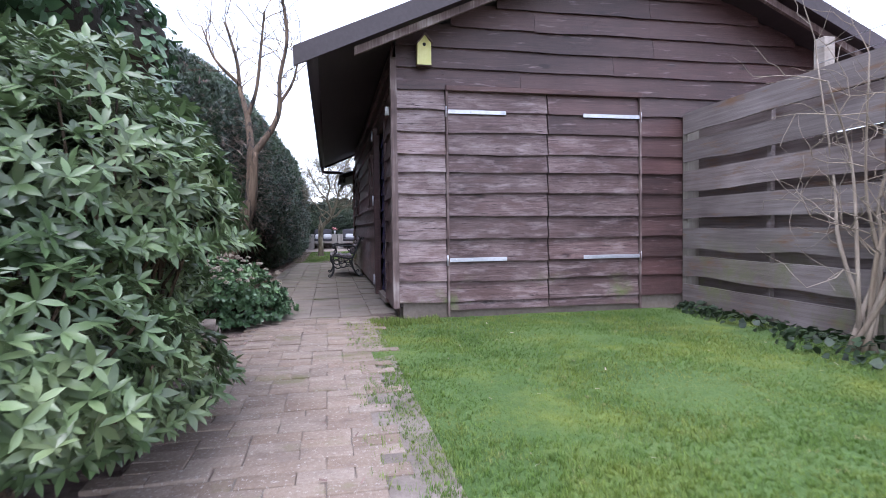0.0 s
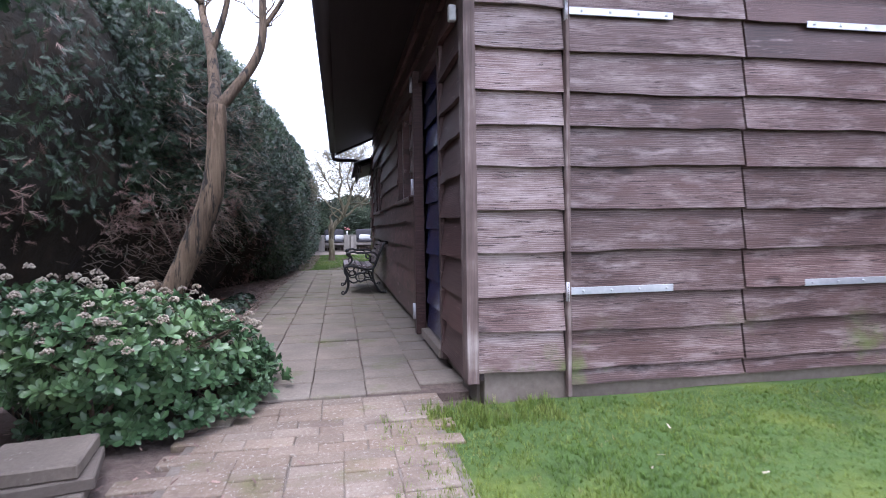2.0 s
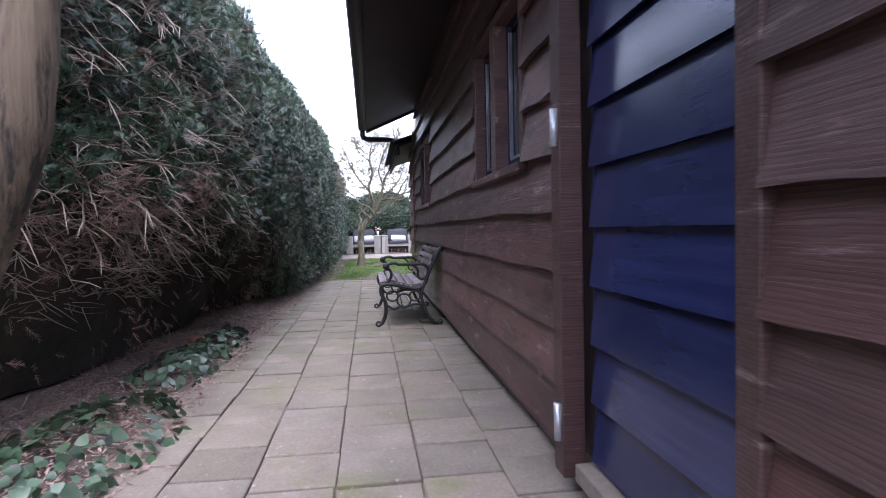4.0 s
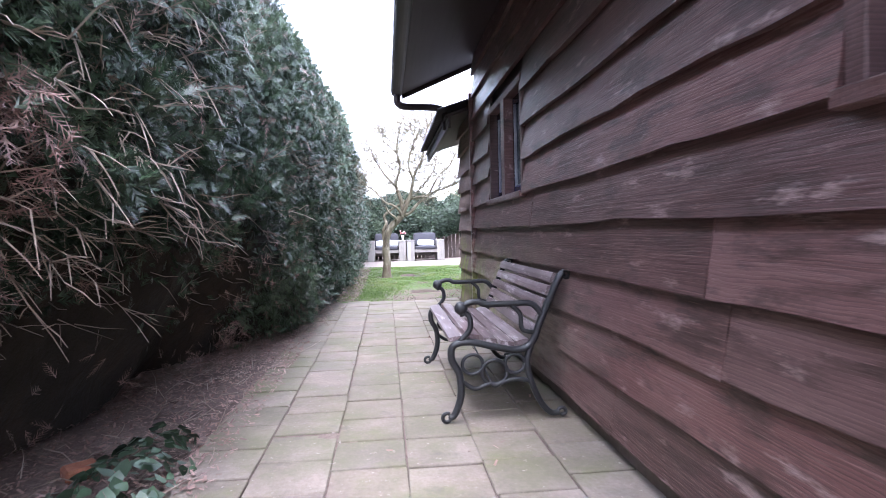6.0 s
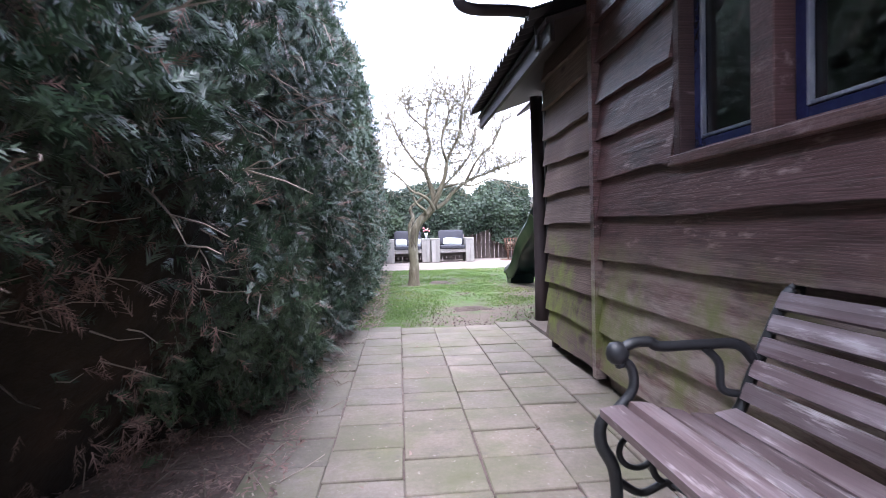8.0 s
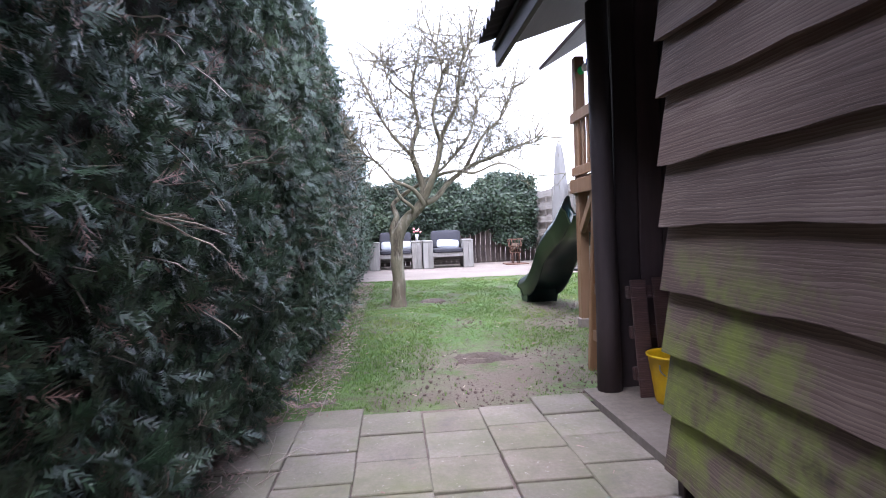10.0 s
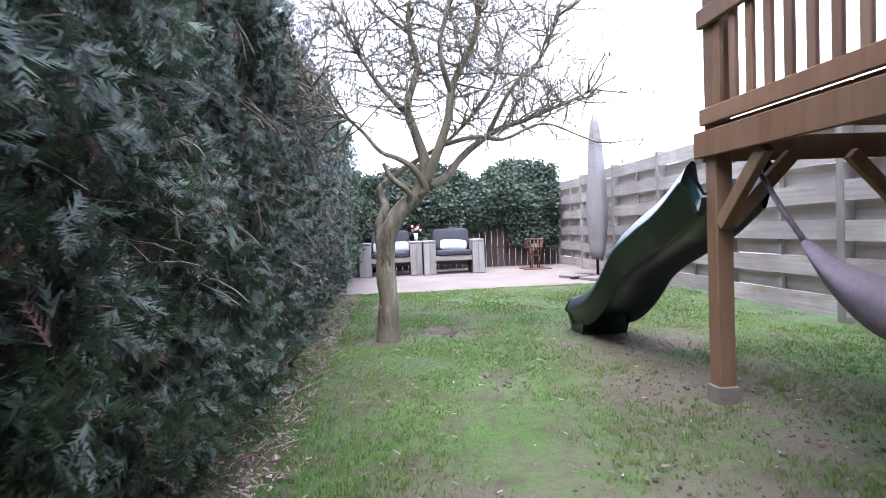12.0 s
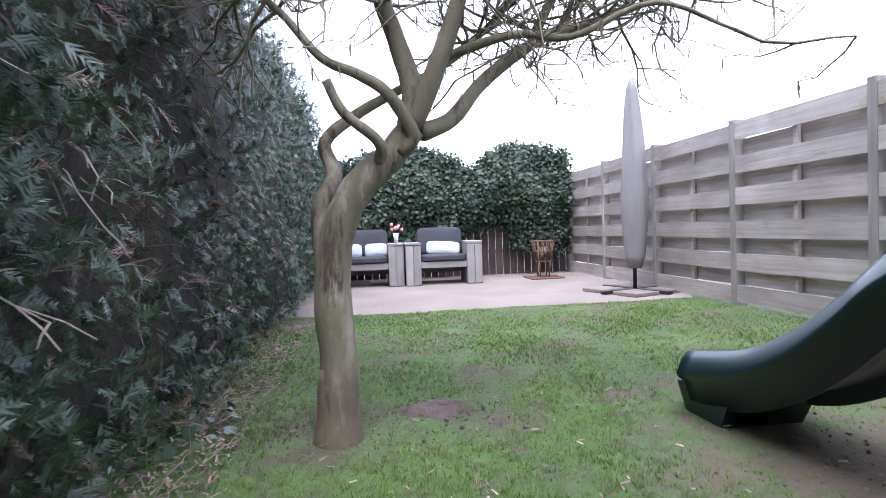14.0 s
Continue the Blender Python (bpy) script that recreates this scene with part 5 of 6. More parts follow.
def ivy_wall(rng):
    """Ivy that has grown over the back fence: a shaggy, uneven wall of leaves with a ragged top."""
    ob = tagged(empty("ivy_hedge", -1.3, 27.0), "dense dark ivy growing over the back fence", "climber")

    def skin(x, s):
        top = 2.2 + 0.22 * noise.noise((x * 0.9, 0, 0)) + 0.12 * noise.noise((x * 2.7, 4, 0)) + (0.12 if 2.2 < x < 3.2 else 0) - 0.12 * math.exp(-((x - 1.75) / 0.25) ** 2)
        low = 0.45 + 0.35 * noise.noise((x * 1.1, 9, 0)) + (0.35 if 1.4 < x < 2.4 else 0.0)
        z = low + (top - low) * s
        out = 0.30 * math.sin(math.pi * min(1, 0.12 + s * 0.8)) + 0.16 * noise.noise((x * 1.5, z * 1.5, 2)) + 0.08 * noise.noise((x * 4, z * 4, 6))
        return x, 27.15 - max(0.03, out), z
    n = 26000
    xs, ss = rng.uniform(-1.4, 3.5, n), rng.uniform(0, 1.04, n) ** 0.9
    pts = np.array([skin(a, b) for a, b in zip(xs, ss)]) + rng.normal(0, 0.035, (n, 3))
    out = np.tile(np.array([[0, -1.0, 0.45]]), (n, 1))
    turn = frames(out, np.tile(np.array([[0, 0, -0.7]]), (n, 1)), rng, 0.5)
    sv, sf = scatter(IVY, pts - np.array([-1.3, 27.0, 0]), turn, rng.uniform(0.55, 1.35, n) * 0.06)
    leaves = big_mesh("foliage", sv, sf, IVYLEAF, ob)
    leaves["kind"] = "stuff"
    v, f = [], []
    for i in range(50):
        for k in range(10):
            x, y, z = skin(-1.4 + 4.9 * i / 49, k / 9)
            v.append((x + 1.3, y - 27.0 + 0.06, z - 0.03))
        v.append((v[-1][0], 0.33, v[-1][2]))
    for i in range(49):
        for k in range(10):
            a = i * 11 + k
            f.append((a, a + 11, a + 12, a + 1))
    # added sheet behind the leaves, with the ivy's inner shade as its colour
    solid("stem_mass", v, f, SHADECORE, ob, "near-black core under the ivy, shade in its colour", True)


ivy_wall(rng)
ivy("ground_ivy", "dark creeping ivy at the foot of the fence", [((3.5, 4.2, 0.0), (0.2, 0.8, 0.09)), ((3.4, 3.1, 0.0), (0.38, 0.7, 0.11)), ((3.6, 5.0, 0.0), (0.2, 0.35, 0.1))], 5200, 0.06, rng, category="ground cover")
ivy("ground_ivy", "small dark ivy plants creeping at the hedge foot", [((-1.28, 9.1, 0.0), (0.26, 0.6, 0.12)), ((-1.24, 9.8, 0.0), (0.2, 0.6, 0.10)), ((-1.25, 7.6, 0.0), (0.36, 0.8, 0.12)), ((-0.95, 18.2, 0.0), (0.18, 0.7, 0.04)), ((-0.9, 19.6, 0.0), (0.2, 0.6, 0.04))], 6500, 0.055, rng, GROUNDIVY, category="ground cover")


# the bare shrub by the side fence
def bare_shrub():
    rng = np.random.default_rng(31)
    ob = tagged(empty("bare_shrub", 3.5, 3.2), "bare shrub with pale thin branches by the fence", "shrub")
    v, f, ends = [], [], []
    for i in range(9):
        d = Vector((rng.normal(0.06, 0.10), rng.normal(-0.22, 0.2), 1))
        v, f = [], []
        line = limb(v, f, [(rng.normal(0, 0.05), rng.normal(0, 0.05), -0.03), d * 0.6 + Vector(rng.normal(0, 0.05, 3)), d * 1.2 + Vector(rng.normal(0, 0.1, 3)), d * rng.uniform(1.3, 1.85) + Vector(rng.normal(0, 0.15, 3))], 0.02, 0.005, 6, 0.1, rng)
        for j in range(5, len(line), 2):
            twigs(v, f, ends, line[j], (rng.normal(-0.4, 1), rng.normal(0, 1), 0.5), rng.uniform(0.25, 0.55), 0.005, 1, rng, 0.7)
        solid("branch", v, f, PALEBARK, ob, "pale bare branch with twigs", True)


bare_shrub()


# fences
def lap_fence(name, label, x, y0, y1, height, rows, mat, group, face=-1, posts=1.8, thick=0.022, board_h=None, back_h=None, proud=False, post_mat=None, wavy=0.004):
    """A fence along y with horizontal boards fixed on alternate sides of its posts."""
    ob = tagged(empty(name, x, y0), label, "fence", group)
    n = max(1, round((y1 - y0) / posts))
    step = (y1 - y0) / n
    for i in range(n + 1):
        px = 0.07 if proud or back_h else 0.035
        box("post", (-px, i * step - 0.04, -0.05), (px, i * step + 0.04, height + (0.05 if proud else 0.03)), post_mat or mat, ob, bevel=0.006)
        if i < n:
            box("batten", (-0.022, (i + 0.5) * step - 0.025, 0.02), (0.022, (i + 0.5) * step + 0.025, height - 0.03), mat, ob)
    for r in range(rows):
        z = 0.03 + r * (height - 0.03) / rows
        h = back_h if back_h and r % 2 else board_h or height / rows
        depth = 0.071 if back_h and not proud else 0.036
        off = face * (depth if r % 2 == 0 else -depth - thick)
        for i in range(n):
            jz = 0.006 * math.sin(r * 5.1 + i * 2.7)
            sk = 0.006 * math.sin(r * 3.3 + i * 1.9)
            a, b = (i * step + 0.042, (i + 1) * step - 0.042) if proud else (i * step + 0.004, (i + 1) * step - 0.004)
            lo, hi = min(off, off + face * thick), max(off, off + face * thick)
            v = []
            m = 6
            for k in range(m + 1):
                y = a + (b - a) * k / m
                w = wavy * (noise.noise((y * 1.6 + r * 7, x, i)) + 0.4 * noise.noise((y * 6 + r * 3, x, i)))
                zz = z + jz + sk * (k / m - 0.5) * 2
                v += [(lo, y, zz + w), (hi, y, zz + w), (hi, y, zz + h + 0.4 * w), (lo, y, zz + h + 0.4 * w)]
            f = [(0, 1, 2, 3), (m * 4 + 3, m * 4 + 2, m * 4 + 1, m * 4)]
            for k in range(m):
                for c in range(4):
                    p, q = k * 4 + c, k * 4 + (c + 1) % 4
                    f.append((q, p, p + 4, q + 4))
            solid("fence_board", v, f, mat, ob)
    return ob


lap_fence("wooden_fence", "tall grey wooden fence of boards on alternate sides", 3.62, 15.9, 27.2, 1.82, 11, GREYPINE, "garden fences", posts=1.55, board_h=0.172, back_h=0.185, proud=True, post_mat=POSTWOOD)
lap_fence("side_fence", "brown weathered fence of broad wavy boards beside the lawn", 3.72, 1.0, 5.33, 1.95, 13, OLDFENCE, "garden fences", posts=2.15, board_h=0.205, back_h=0.19, post_mat=POSTWOOD, wavy=0.03)
lap_fence("old_fence", "old dark plank fence behind the bush", -2.75, 0.5, 7.0, 1.9, 9, OLDFENCE, "garden fences", face=1, posts=1.8, board_h=0.22, wavy=0.012)
back = tagged(empty("back_fence", -1.2, 27.35), "dark upright plank fence behind the terrace", "fence", "garden fences")
for i in range(36):
    box("fence_board", (i * 0.136, 0, 0.0), (i * 0.136 + 0.128, 0.02, 1.75 + 0.02 * math.sin(i * 3.1)), BACKBOARD, back, bevel=0.003)
for z in (0.4, 1.4):
    box("rail", (0, 0.02, z), (4.85, 0.06, z + 0.07), BACKBOARD, back)
tall = tagged(box("fence_post", (3.84, 3.85, 0.0), (3.94, 3.95, 2.32), GREYPINE), "pale square post standing above the fence", "post")
for k, z in enumerate((2.12, 2.24)):
    tagged(rod("wire", [(3.83, 3.9, z), (3.8, 2.6, z - 0.03), (3.8, 1.0, z)], 0.003, ZINC, sides=4), "thin steel wire along the fence top", "wire")


# the garden bench: cast-iron ends, painted wooden slats
def iron_bar(name, pts, r, parent, n=6, flat=1.0):
    line = smooth_line(pts, n)
    rad = [r] * len(line)
    v, f = tube(line, rad, 7)
    return solid(name, v, f, IRON, parent, "", True)


def scroll(cx, cz, r, a0, a1, n=9, shrink=0.45):
    return [(cx + r * (1 - shrink * i / n) * math.cos(radians(a0 + (a1 - a0) * i / n)), 0, cz + r * (1 - shrink * i / n) * math.sin(radians(a0 + (a1 - a0) * i / n))) for i in range(n + 1)]


def bench():
    b = tagged(empty("garden_bench", 0.035, 10.27), "garden bench with black cast-iron ends and worn brown slats", "bench")
    b.scale = (1.0, 1.0, 0.935)
    ends = []
    for y in (0.035, 1.27):
        e = solid("bench_end", *tube(smooth_line([(-0.005, 0, 0.03), (0.02, 0, 0.05), (0.05, 0, 0.14), (0.045, 0, 0.25), (0.01, 0, 0.33), (0.02, 0, 0.40), (0.10, 0, 0.415), (0.22, 0, 0.385), (0.33, 0, 0.365), (0.40, 0, 0.40), (0.44, 0, 0.50), (0.49, 0, 0.62), (0.535, 0, 0.72), (0.56, 0, 0.755)], 6), 0.018, 8), IRON, b, "black cast-iron scrolled end", True, Matrix.Translation((0, y, 0)))
        iron_bar("back_leg", [(0.40, 0, 0.40), (0.375, 0, 0.30), (0.40, 0, 0.18), (0.445, 0, 0.08), (0.49, 0, 0.03), (0.53, 0, 0.03)], 0.016, e)
        iron_bar("foot_scroll", scroll(-0.018, 0.03, 0.026, 60, 400), 0.010, e, 2)
        iron_bar("foot_scroll", scroll(0.545, 0.032, 0.024, 200, -130), 0.010, e, 2)
        iron_bar("top_scroll", scroll(0.575, 0.745, 0.024, 150, -190), 0.011, e, 2)
        iron_bar("armrest", [(0.455, 0, 0.54), (0.40, 0, 0.60), (0.30, 0, 0.605), (0.18, 0, 0.605), (0.145, 0, 0.62), (0.095, 0, 0.615), (0.062, 0, 0.585), (0.07, 0, 0.55)], 0.016, e)
        iron_bar("arm_support", [(0.075, 0, 0.57), (0.10, 0, 0.54), (0.10, 0, 0.48), (0.05, 0, 0.42)], 0.014, e)
        iron_bar("arm_brace", [(0.30, 0, 0.60), (0.345, 0, 0.55), (0.355, 0, 0.47), (0.42, 0, 0.45)], 0.012, e)
        iron_bar("ring", scroll(0.215, 0.255, 0.062, 0, 360, 14, 0.0), 0.010, e, 2)
        iron_bar("ring", scroll(0.11, 0.30, 0.05, 0, 360, 14, 0.0), 0.009, e, 2)
        iron_bar("ring", scroll(0.315, 0.295, 0.048, 0, 360, 14, 0.0), 0.009, e, 2)
        iron_bar("stretcher", [(0.05, 0, 0.22), (0.12, 0, 0.175), (0.19, 0, 0.20), (0.215, 0, 0.185), (0.25, 0, 0.2), (0.32, 0, 0.215), (0.39, 0, 0.2)], 0.012, e)
        bm = bmesh.new()
        bmesh.ops.create_icosphere(bm, subdivisions=2, radius=0.034)
        for q in bm.verts:
            q.co = Vector((q.co.x + 0.06, q.co.y * 0.8, q.co.z * 1.05 + 0.585)) + Vector((0.006 * noise.noise(q.co * 60), 0.006 * noise.noise(q.co * 60 + Vector((5, 0, 0))), 0.004))
        part("arm_head", bm, IRON, e, smooth=True)
        ends.append(e)
    def slat(name, cx, cz, tilt, w, t=0.022, y0=0.052, y1=1.253):
        v, f = [], []
        m = 8
        for k in range(m + 1):
            y = y0 + (y1 - y0) * k / m
            s = 0.0025 * noise.noise((y * 3, cx * 9, cz * 9))
            for du, dw in ((-w / 2, -t / 2), (w / 2, -t / 2), (w / 2 - 0.003, t / 2), (0, t / 2 + 0.002), (-w / 2 + 0.003, t / 2)):
                v.append((du, y, dw + s))
        for k in range(m):
            for c in range(5):
                p, q = k * 5 + c, k * 5 + (c + 1) % 5
                f.append((q, p, p + 5, q + 5))
        f += [tuple(range(5)), tuple(range(m * 5 + 4, m * 5 - 1, -1))]
        return solid(name, v, f, SLAT, b, at=pose(cx, 0, cz, 0, -tilt, 0))
    for i, (cx, cz, tilt) in enumerate(((0.035, 0.43, -8), (0.115, 0.438, 8), (0.20, 0.415, 12), (0.285, 0.395, 8), (0.355, 0.40, -10))):
        slat("seat_slat", cx, cz, -tilt, 0.07)
    for i in range(5):
        t = i / 4
        slat("back_slat", 0.412 + 0.105 * t, 0.465 + 0.262 * t, 68, 0.056, 0.02)
    # diagonal tie rods under the seat
    for p, q in (((0.2, 0.05, 0.2), (0.2, 1.25, 0.38)), ((0.2, 1.25, 0.2), (0.2, 0.05, 0.38))):
        rod("tie_rod", [p, q], 0.005, IRON, b)


bench()


# terrace furniture of scaffold wood
def soft_box(lo, hi, puff=0.02, cuts=5):
    """A cushion: a box with rounded, slightly swollen faces."""
    bm = bmesh.new()
    bmesh.ops.create_cube(bm, size=1.0)
    bmesh.ops.subdivide_edges(bm, edges=bm.edges, cuts=cuts, use_grid_fill=True)
    size = [hi[k] - lo[k] for k in range(3)]
    for q in bm.verts:
        c = q.co * 2
        edge = [1 - abs(c[k]) for k in range(3)]
        r = 0.16
        for k in range(3):
            o = [j for j in range(3) if j != k]
            fall = min(1, min(edge[o[0]], edge[o[1]]) / 0.5)
            c[k] *= 1 + (puff / (size[k] / 2)) * fall if abs(c[k]) > 0.99 else 1
        cor = sum(1 for k in range(3) if edge[k] < 0.01)
        if cor >= 2:
            c = c * (1 - 0.03 * cor)
        q.co = Vector([lo[k] + (c[k] / 2 + 0.5) * size[k] for k in range(3)])
    return bm


def sofa(x, width, y, label, z=0.0):
    """A low lounge seat with box arms, cushions and a pillow; its front is at y, facing the lawn."""
    s = tagged(empty("lounge_seat", x, y, z), label, "garden sofa", "terrace seats")
    aw = 0.24 if width > 1 else 0.2
    for x0 in (0, width - aw):
        a = box("arm", (x0, 0, 0.0), (x0 + aw, 0.75, 0.64), SCAFFOLD, s, bevel=0.006)
        box("arm_top", (x0 - 0.004, -0.015, 0.642), (x0 + aw + 0.004, 0.76, 0.675), SCAFFOLD, a, bevel=0.005)
        for k in (1, 2):
            box("upright_plank", (x0 + 0.004 + (k - 1) * aw / 2, -0.018, 0.01), (x0 + k * aw / 2 - 0.004, -0.001, 0.62), SCAFFOLD, a, bevel=0.003)
    box("front_board", (aw, 0.02, 0.27), (width - aw, 0.045, 0.37), SCAFFOLD, s)
    box("seat_base", (aw, 0.045, 0.33), (width - aw, 0.72, 0.36), SCAFFOLD, s)
    box("back_board", (aw, 0.7, 0.15), (width - aw, 0.73, 0.72), SCAFFOLD, s)
    part("seat_cushion", soft_box((aw + 0.01, 0.0, 0.375), (width - aw - 0.01, 0.66, 0.47), 0.01, 9), CUSHION, s, "dark grey seat cushion", True)
    part("back_cushion", soft_box((aw + 0.005, -0.05, -0.2), (width - aw - 0.005, 0.09, 0.23), 0.012, 9), CUSHION, s, "dark grey back cushion", True, pose(0, 0.56, 0.67, -14))
    return s, aw


sofa(0.42, 1.21, 25.8, "grey scaffold-wood garden sofa with dark cushions on the terrace")
sofa(-0.86, 1.255, 25.88, "second grey scaffold-wood garden sofa with dark cushions")


def pillow(x, y, z, w, turn):
    bm = soft_box((-w / 2, -0.045, -0.1), (w / 2, 0.045, 0.1), 0.012, 7)
    for q in bm.verts:
        k = (abs(q.co.x) / (w / 2)) ** 3 + (abs(q.co.z) / 0.11) ** 3
        q.co.y *= max(0.25, 1 - 0.4 * k)
    tagged(part("pillow", bm, PILLOW, smooth=True, at=pose(x, y, z, -18, turn, 0)), "small white and pale blue pillow on the seat", "pillow", "seat pillows")


pillow(1.05, 26.13, 0.57, 0.52, 4)
pillow(-0.03, 26.22, 0.57, 0.34, 0)
pillow(-0.42, 26.22, 0.57, 0.3, 0)

vase = tagged(empty("flower_vase", 0.29, 26.05, 0.677), "small glass vase with pink flowers", "vase")
bm = bmesh.new()
bmesh.ops.create_cone(bm, cap_ends=True, segments=14, radius1=0.03, radius2=0.045, depth=0.16, matrix=Matrix.Translation((0, 0, 0.08)))
part("vase", bm, WHITEPAINT, vase, "pale vase", True)
rng = np.random.default_rng(41)
for i in range(7):
    p = Vector((rng.normal(0, 0.05), rng.normal(0, 0.03), 0.24 + rng.uniform(-0.03, 0.07)))
    rod("stalk", [(0, 0, 0.12), p], 0.003, IVYLEAF, vase, sides=5)
    bm = bmesh.new()
    bmesh.ops.create_icosphere(bm, subdivisions=2, radius=0.028)
    for q in bm.verts:
        q.co = q.co * (1 + 0.3 * noise.noise(q.co * 60)) + p
    part("flower", bm, PINK, vase, "pink flower", True)

# fire basket
fire = tagged(empty("fire_basket", 2.75, 26.2, 0.0), "rusty steel fire basket on a square plate", "fire basket")
box("base_plate", (-0.28, -0.28, 0.0), (0.28, 0.28, 0.02), RUST, fire)
for a in range(4):
    c, s = math.cos(a * math.pi / 2 + 0.78), math.sin(a * math.pi / 2 + 0.78)
    rod("leg", [(0.10 * c, 0.10 * s, 0.015), (0.13 * c, 0.13 * s, 0.3)], 0.012, RUST, fire)
for a in range(14):
    c, s = math.cos(a * math.pi / 7), math.sin(a * math.pi / 7)
    rod("bar", [(0.13 * c, 0.13 * s, 0.28), (0.19 * c, 0.19 * s, 0.62)], 0.008, RUST, fire, sides=6)
for r, z in ((0.13, 0.28), (0.165, 0.45), (0.19, 0.62)):
    rod("hoop", [(r * math.cos(k * math.pi / 12), r * math.sin(k * math.pi / 12), z) for k in range(25)], 0.010, RUST, fire, sides=6)
bm = bmesh.new()
bmesh.ops.create_cone(bm, cap_ends=True, segments=16, radius1=0.12, radius2=0.125, depth=0.02, matrix=Matrix.Translation((0, 0, 0.28)))
part("grate", bm, RUST, fire)
for k in range(4):
    rod("log", [(-0.1 + 0.05 * k, -0.1, 0.32 + 0.03 * k), (0.05 * k - 0.04, 0.1, 0.5)], 0.03, BARK2, fire, "half-burnt log", 8)

# closed parasol
par = tagged(empty("parasol", 3.2, 23.8, 0.0), "closed parasol in a taupe cover on a cross foot", "parasol")
rod("pole", [(0, 0, 0.03), (0, 0, 2.6)], 0.024, IRON, par, "dark pole", 10)
v, f = [], []
NS = 20
prof = [(0.30, 0.085), (0.45, 0.125), (0.7, 0.15), (0.95, 0.165), (1.2, 0.16), (1.5, 0.145), (1.9, 0.12), (2.3, 0.09), (2.55, 0.06), (2.68, 0.02)]
for z, r in prof:
    for k in range(NS):
        a = 2 * math.pi * k / NS
        rr = r * (1 + 0.16 * math.sin(4 * a + z * 1.2) + 0.08 * noise.noise((math.cos(a) * 2, math.sin(a) * 2, z * 2)))
        v.append((rr * math.cos(a) + 0.02 * math.sin(z), rr * math.sin(a), z))
for i in range(len(prof) - 1):
    for k in range(NS):
        a, b = i * NS + k, i * NS + (k + 1) % NS
        f.append((a, b, b + NS, a + NS))
f += [tuple(range(NS))[::-1], tuple(range((len(prof) - 1) * NS, len(prof) * NS))]
solid("cover", v, f, CANVAS, par, "taupe folded cover", True)
for k in range(2):
    m = pose(0, 0, 0.025 + 0.0 * k, 0, 0, 20 + 90 * k)
    bm = block((-0.55, -0.035, -0.02 + 0.002 * k), (0.55, 0.035, 0.02 + 0.002 * k))
    bm.transform(m)
    part("foot_bar", bm, IRON, par)
for k in range(4):
    bm = block((0.08, 0.08, 0.0), (0.46, 0.46, 0.045), 0.006)
    bm.transform(pose(0, 0, 0.0, 0, 0, 20 + 90 * k))
    part("foot_slab", bm, CONCRETE, par, "grey concrete slab")

# the play tower with its slide
TX, TX2, TY, TY2 = 1.45, 2.55, 15.75, 17.42
tower = tagged(empty("play_tower", TX, TY), "wooden play tower with a railing and a low roof", "play tower")
for i, (x, y) in enumerate(((TX, TY2), (TX, TY), (TX2, TY2), (TX2, TY))):
    box("post", (x - TX - 0.045, y - TY - 0.045, 0.06), (x - TX + 0.045, y - TY + 0.045, 2.46), PINE, tower, bevel=0.006)
    box("post_foot", (x - TX - 0.055, y - TY - 0.055, -0.05), (x - TX + 0.055, y - TY + 0.055, 0.07), CONCRETE, tower, "grey concrete post foot", 0.006)
W, D = TX2 - TX, TY2 - TY
box("beam", (-0.075, -0.1, 1.22), (-0.047, D + 0.1, 1.35), PINE, tower)
box("beam", (W + 0.047, -0.1, 1.22), (W + 0.075, D + 0.1, 1.35), PINE, tower)
box("beam", (-0.046, D + 0.047, 1.20), (W + 0.046, D + 0.075, 1.33), PINE, tower)
for i in range(12):
    box("deck_plank", (-0.04, i * D / 12 + 0.004 - 0.03, 1.352), (W + 0.04, (i + 1) * D / 12 - 0.004 - 0.03, 1.376), PINE, tower, bevel=0.003)
box("low_rail", (-0.07, -0.05, 1.378), (-0.042, D + 0.05, 1.46), PINE, tower)
box("top_rail", (-0.075, -0.05, 1.86), (-0.045, D + 0.05, 1.95), PINE, tower)
for i in range(13):
    y = 0.11 + i * 0.122
    box("baluster", (-0.045, y, 1.44), (-0.022, y + 0.048, 1.92), PINE, tower, bevel=0.003)
for i in range(11):
    y = 0.06 + i * 0.148
    box("side_board", (W + 0.02, y, 1.38), (W + 0.04, y + 0.135, 2.1), PINE, tower, bevel=0.003)
for y, sg in ((D - 0.05, -1), (0.05, 1)):
    bm = block((-0.022, 0.0, -0.035), (0.022, 0.48, 0.035), 0.004)
    bm.transform(Matrix.Translation((-0.02, y, 0.88)) @ pose(0, 0, 0, 45 if sg > 0 else 135, 0, 0))
    part("brace", bm, PINE, tower)
for sg, x in ((1, 0.05), (-1, W - 0.05)):
    bm = block((0.0, -0.022, -0.035), (0.48, 0.022, 0.035), 0.004)
    bm.transform(Matrix.Translation((x, D, 0.88)) @ pose(0, 0, 0, 0, -45 if sg > 0 else -135, 0))
    part("brace", bm, PINE, tower)
for sg in (-1, 1):
    bm = block((0.0, -0.25, 0.0), (0.98, D + 0.25, 0.03), 0.004)
    bm.transform(Matrix.Translation((W / 2, 0, 2.93)) @ pose(0, 0, 0, 0, 30 if sg > 0 else 150, 0))
    part("roof_panel", bm, DARKWOOD, tower, "dark roof panel")
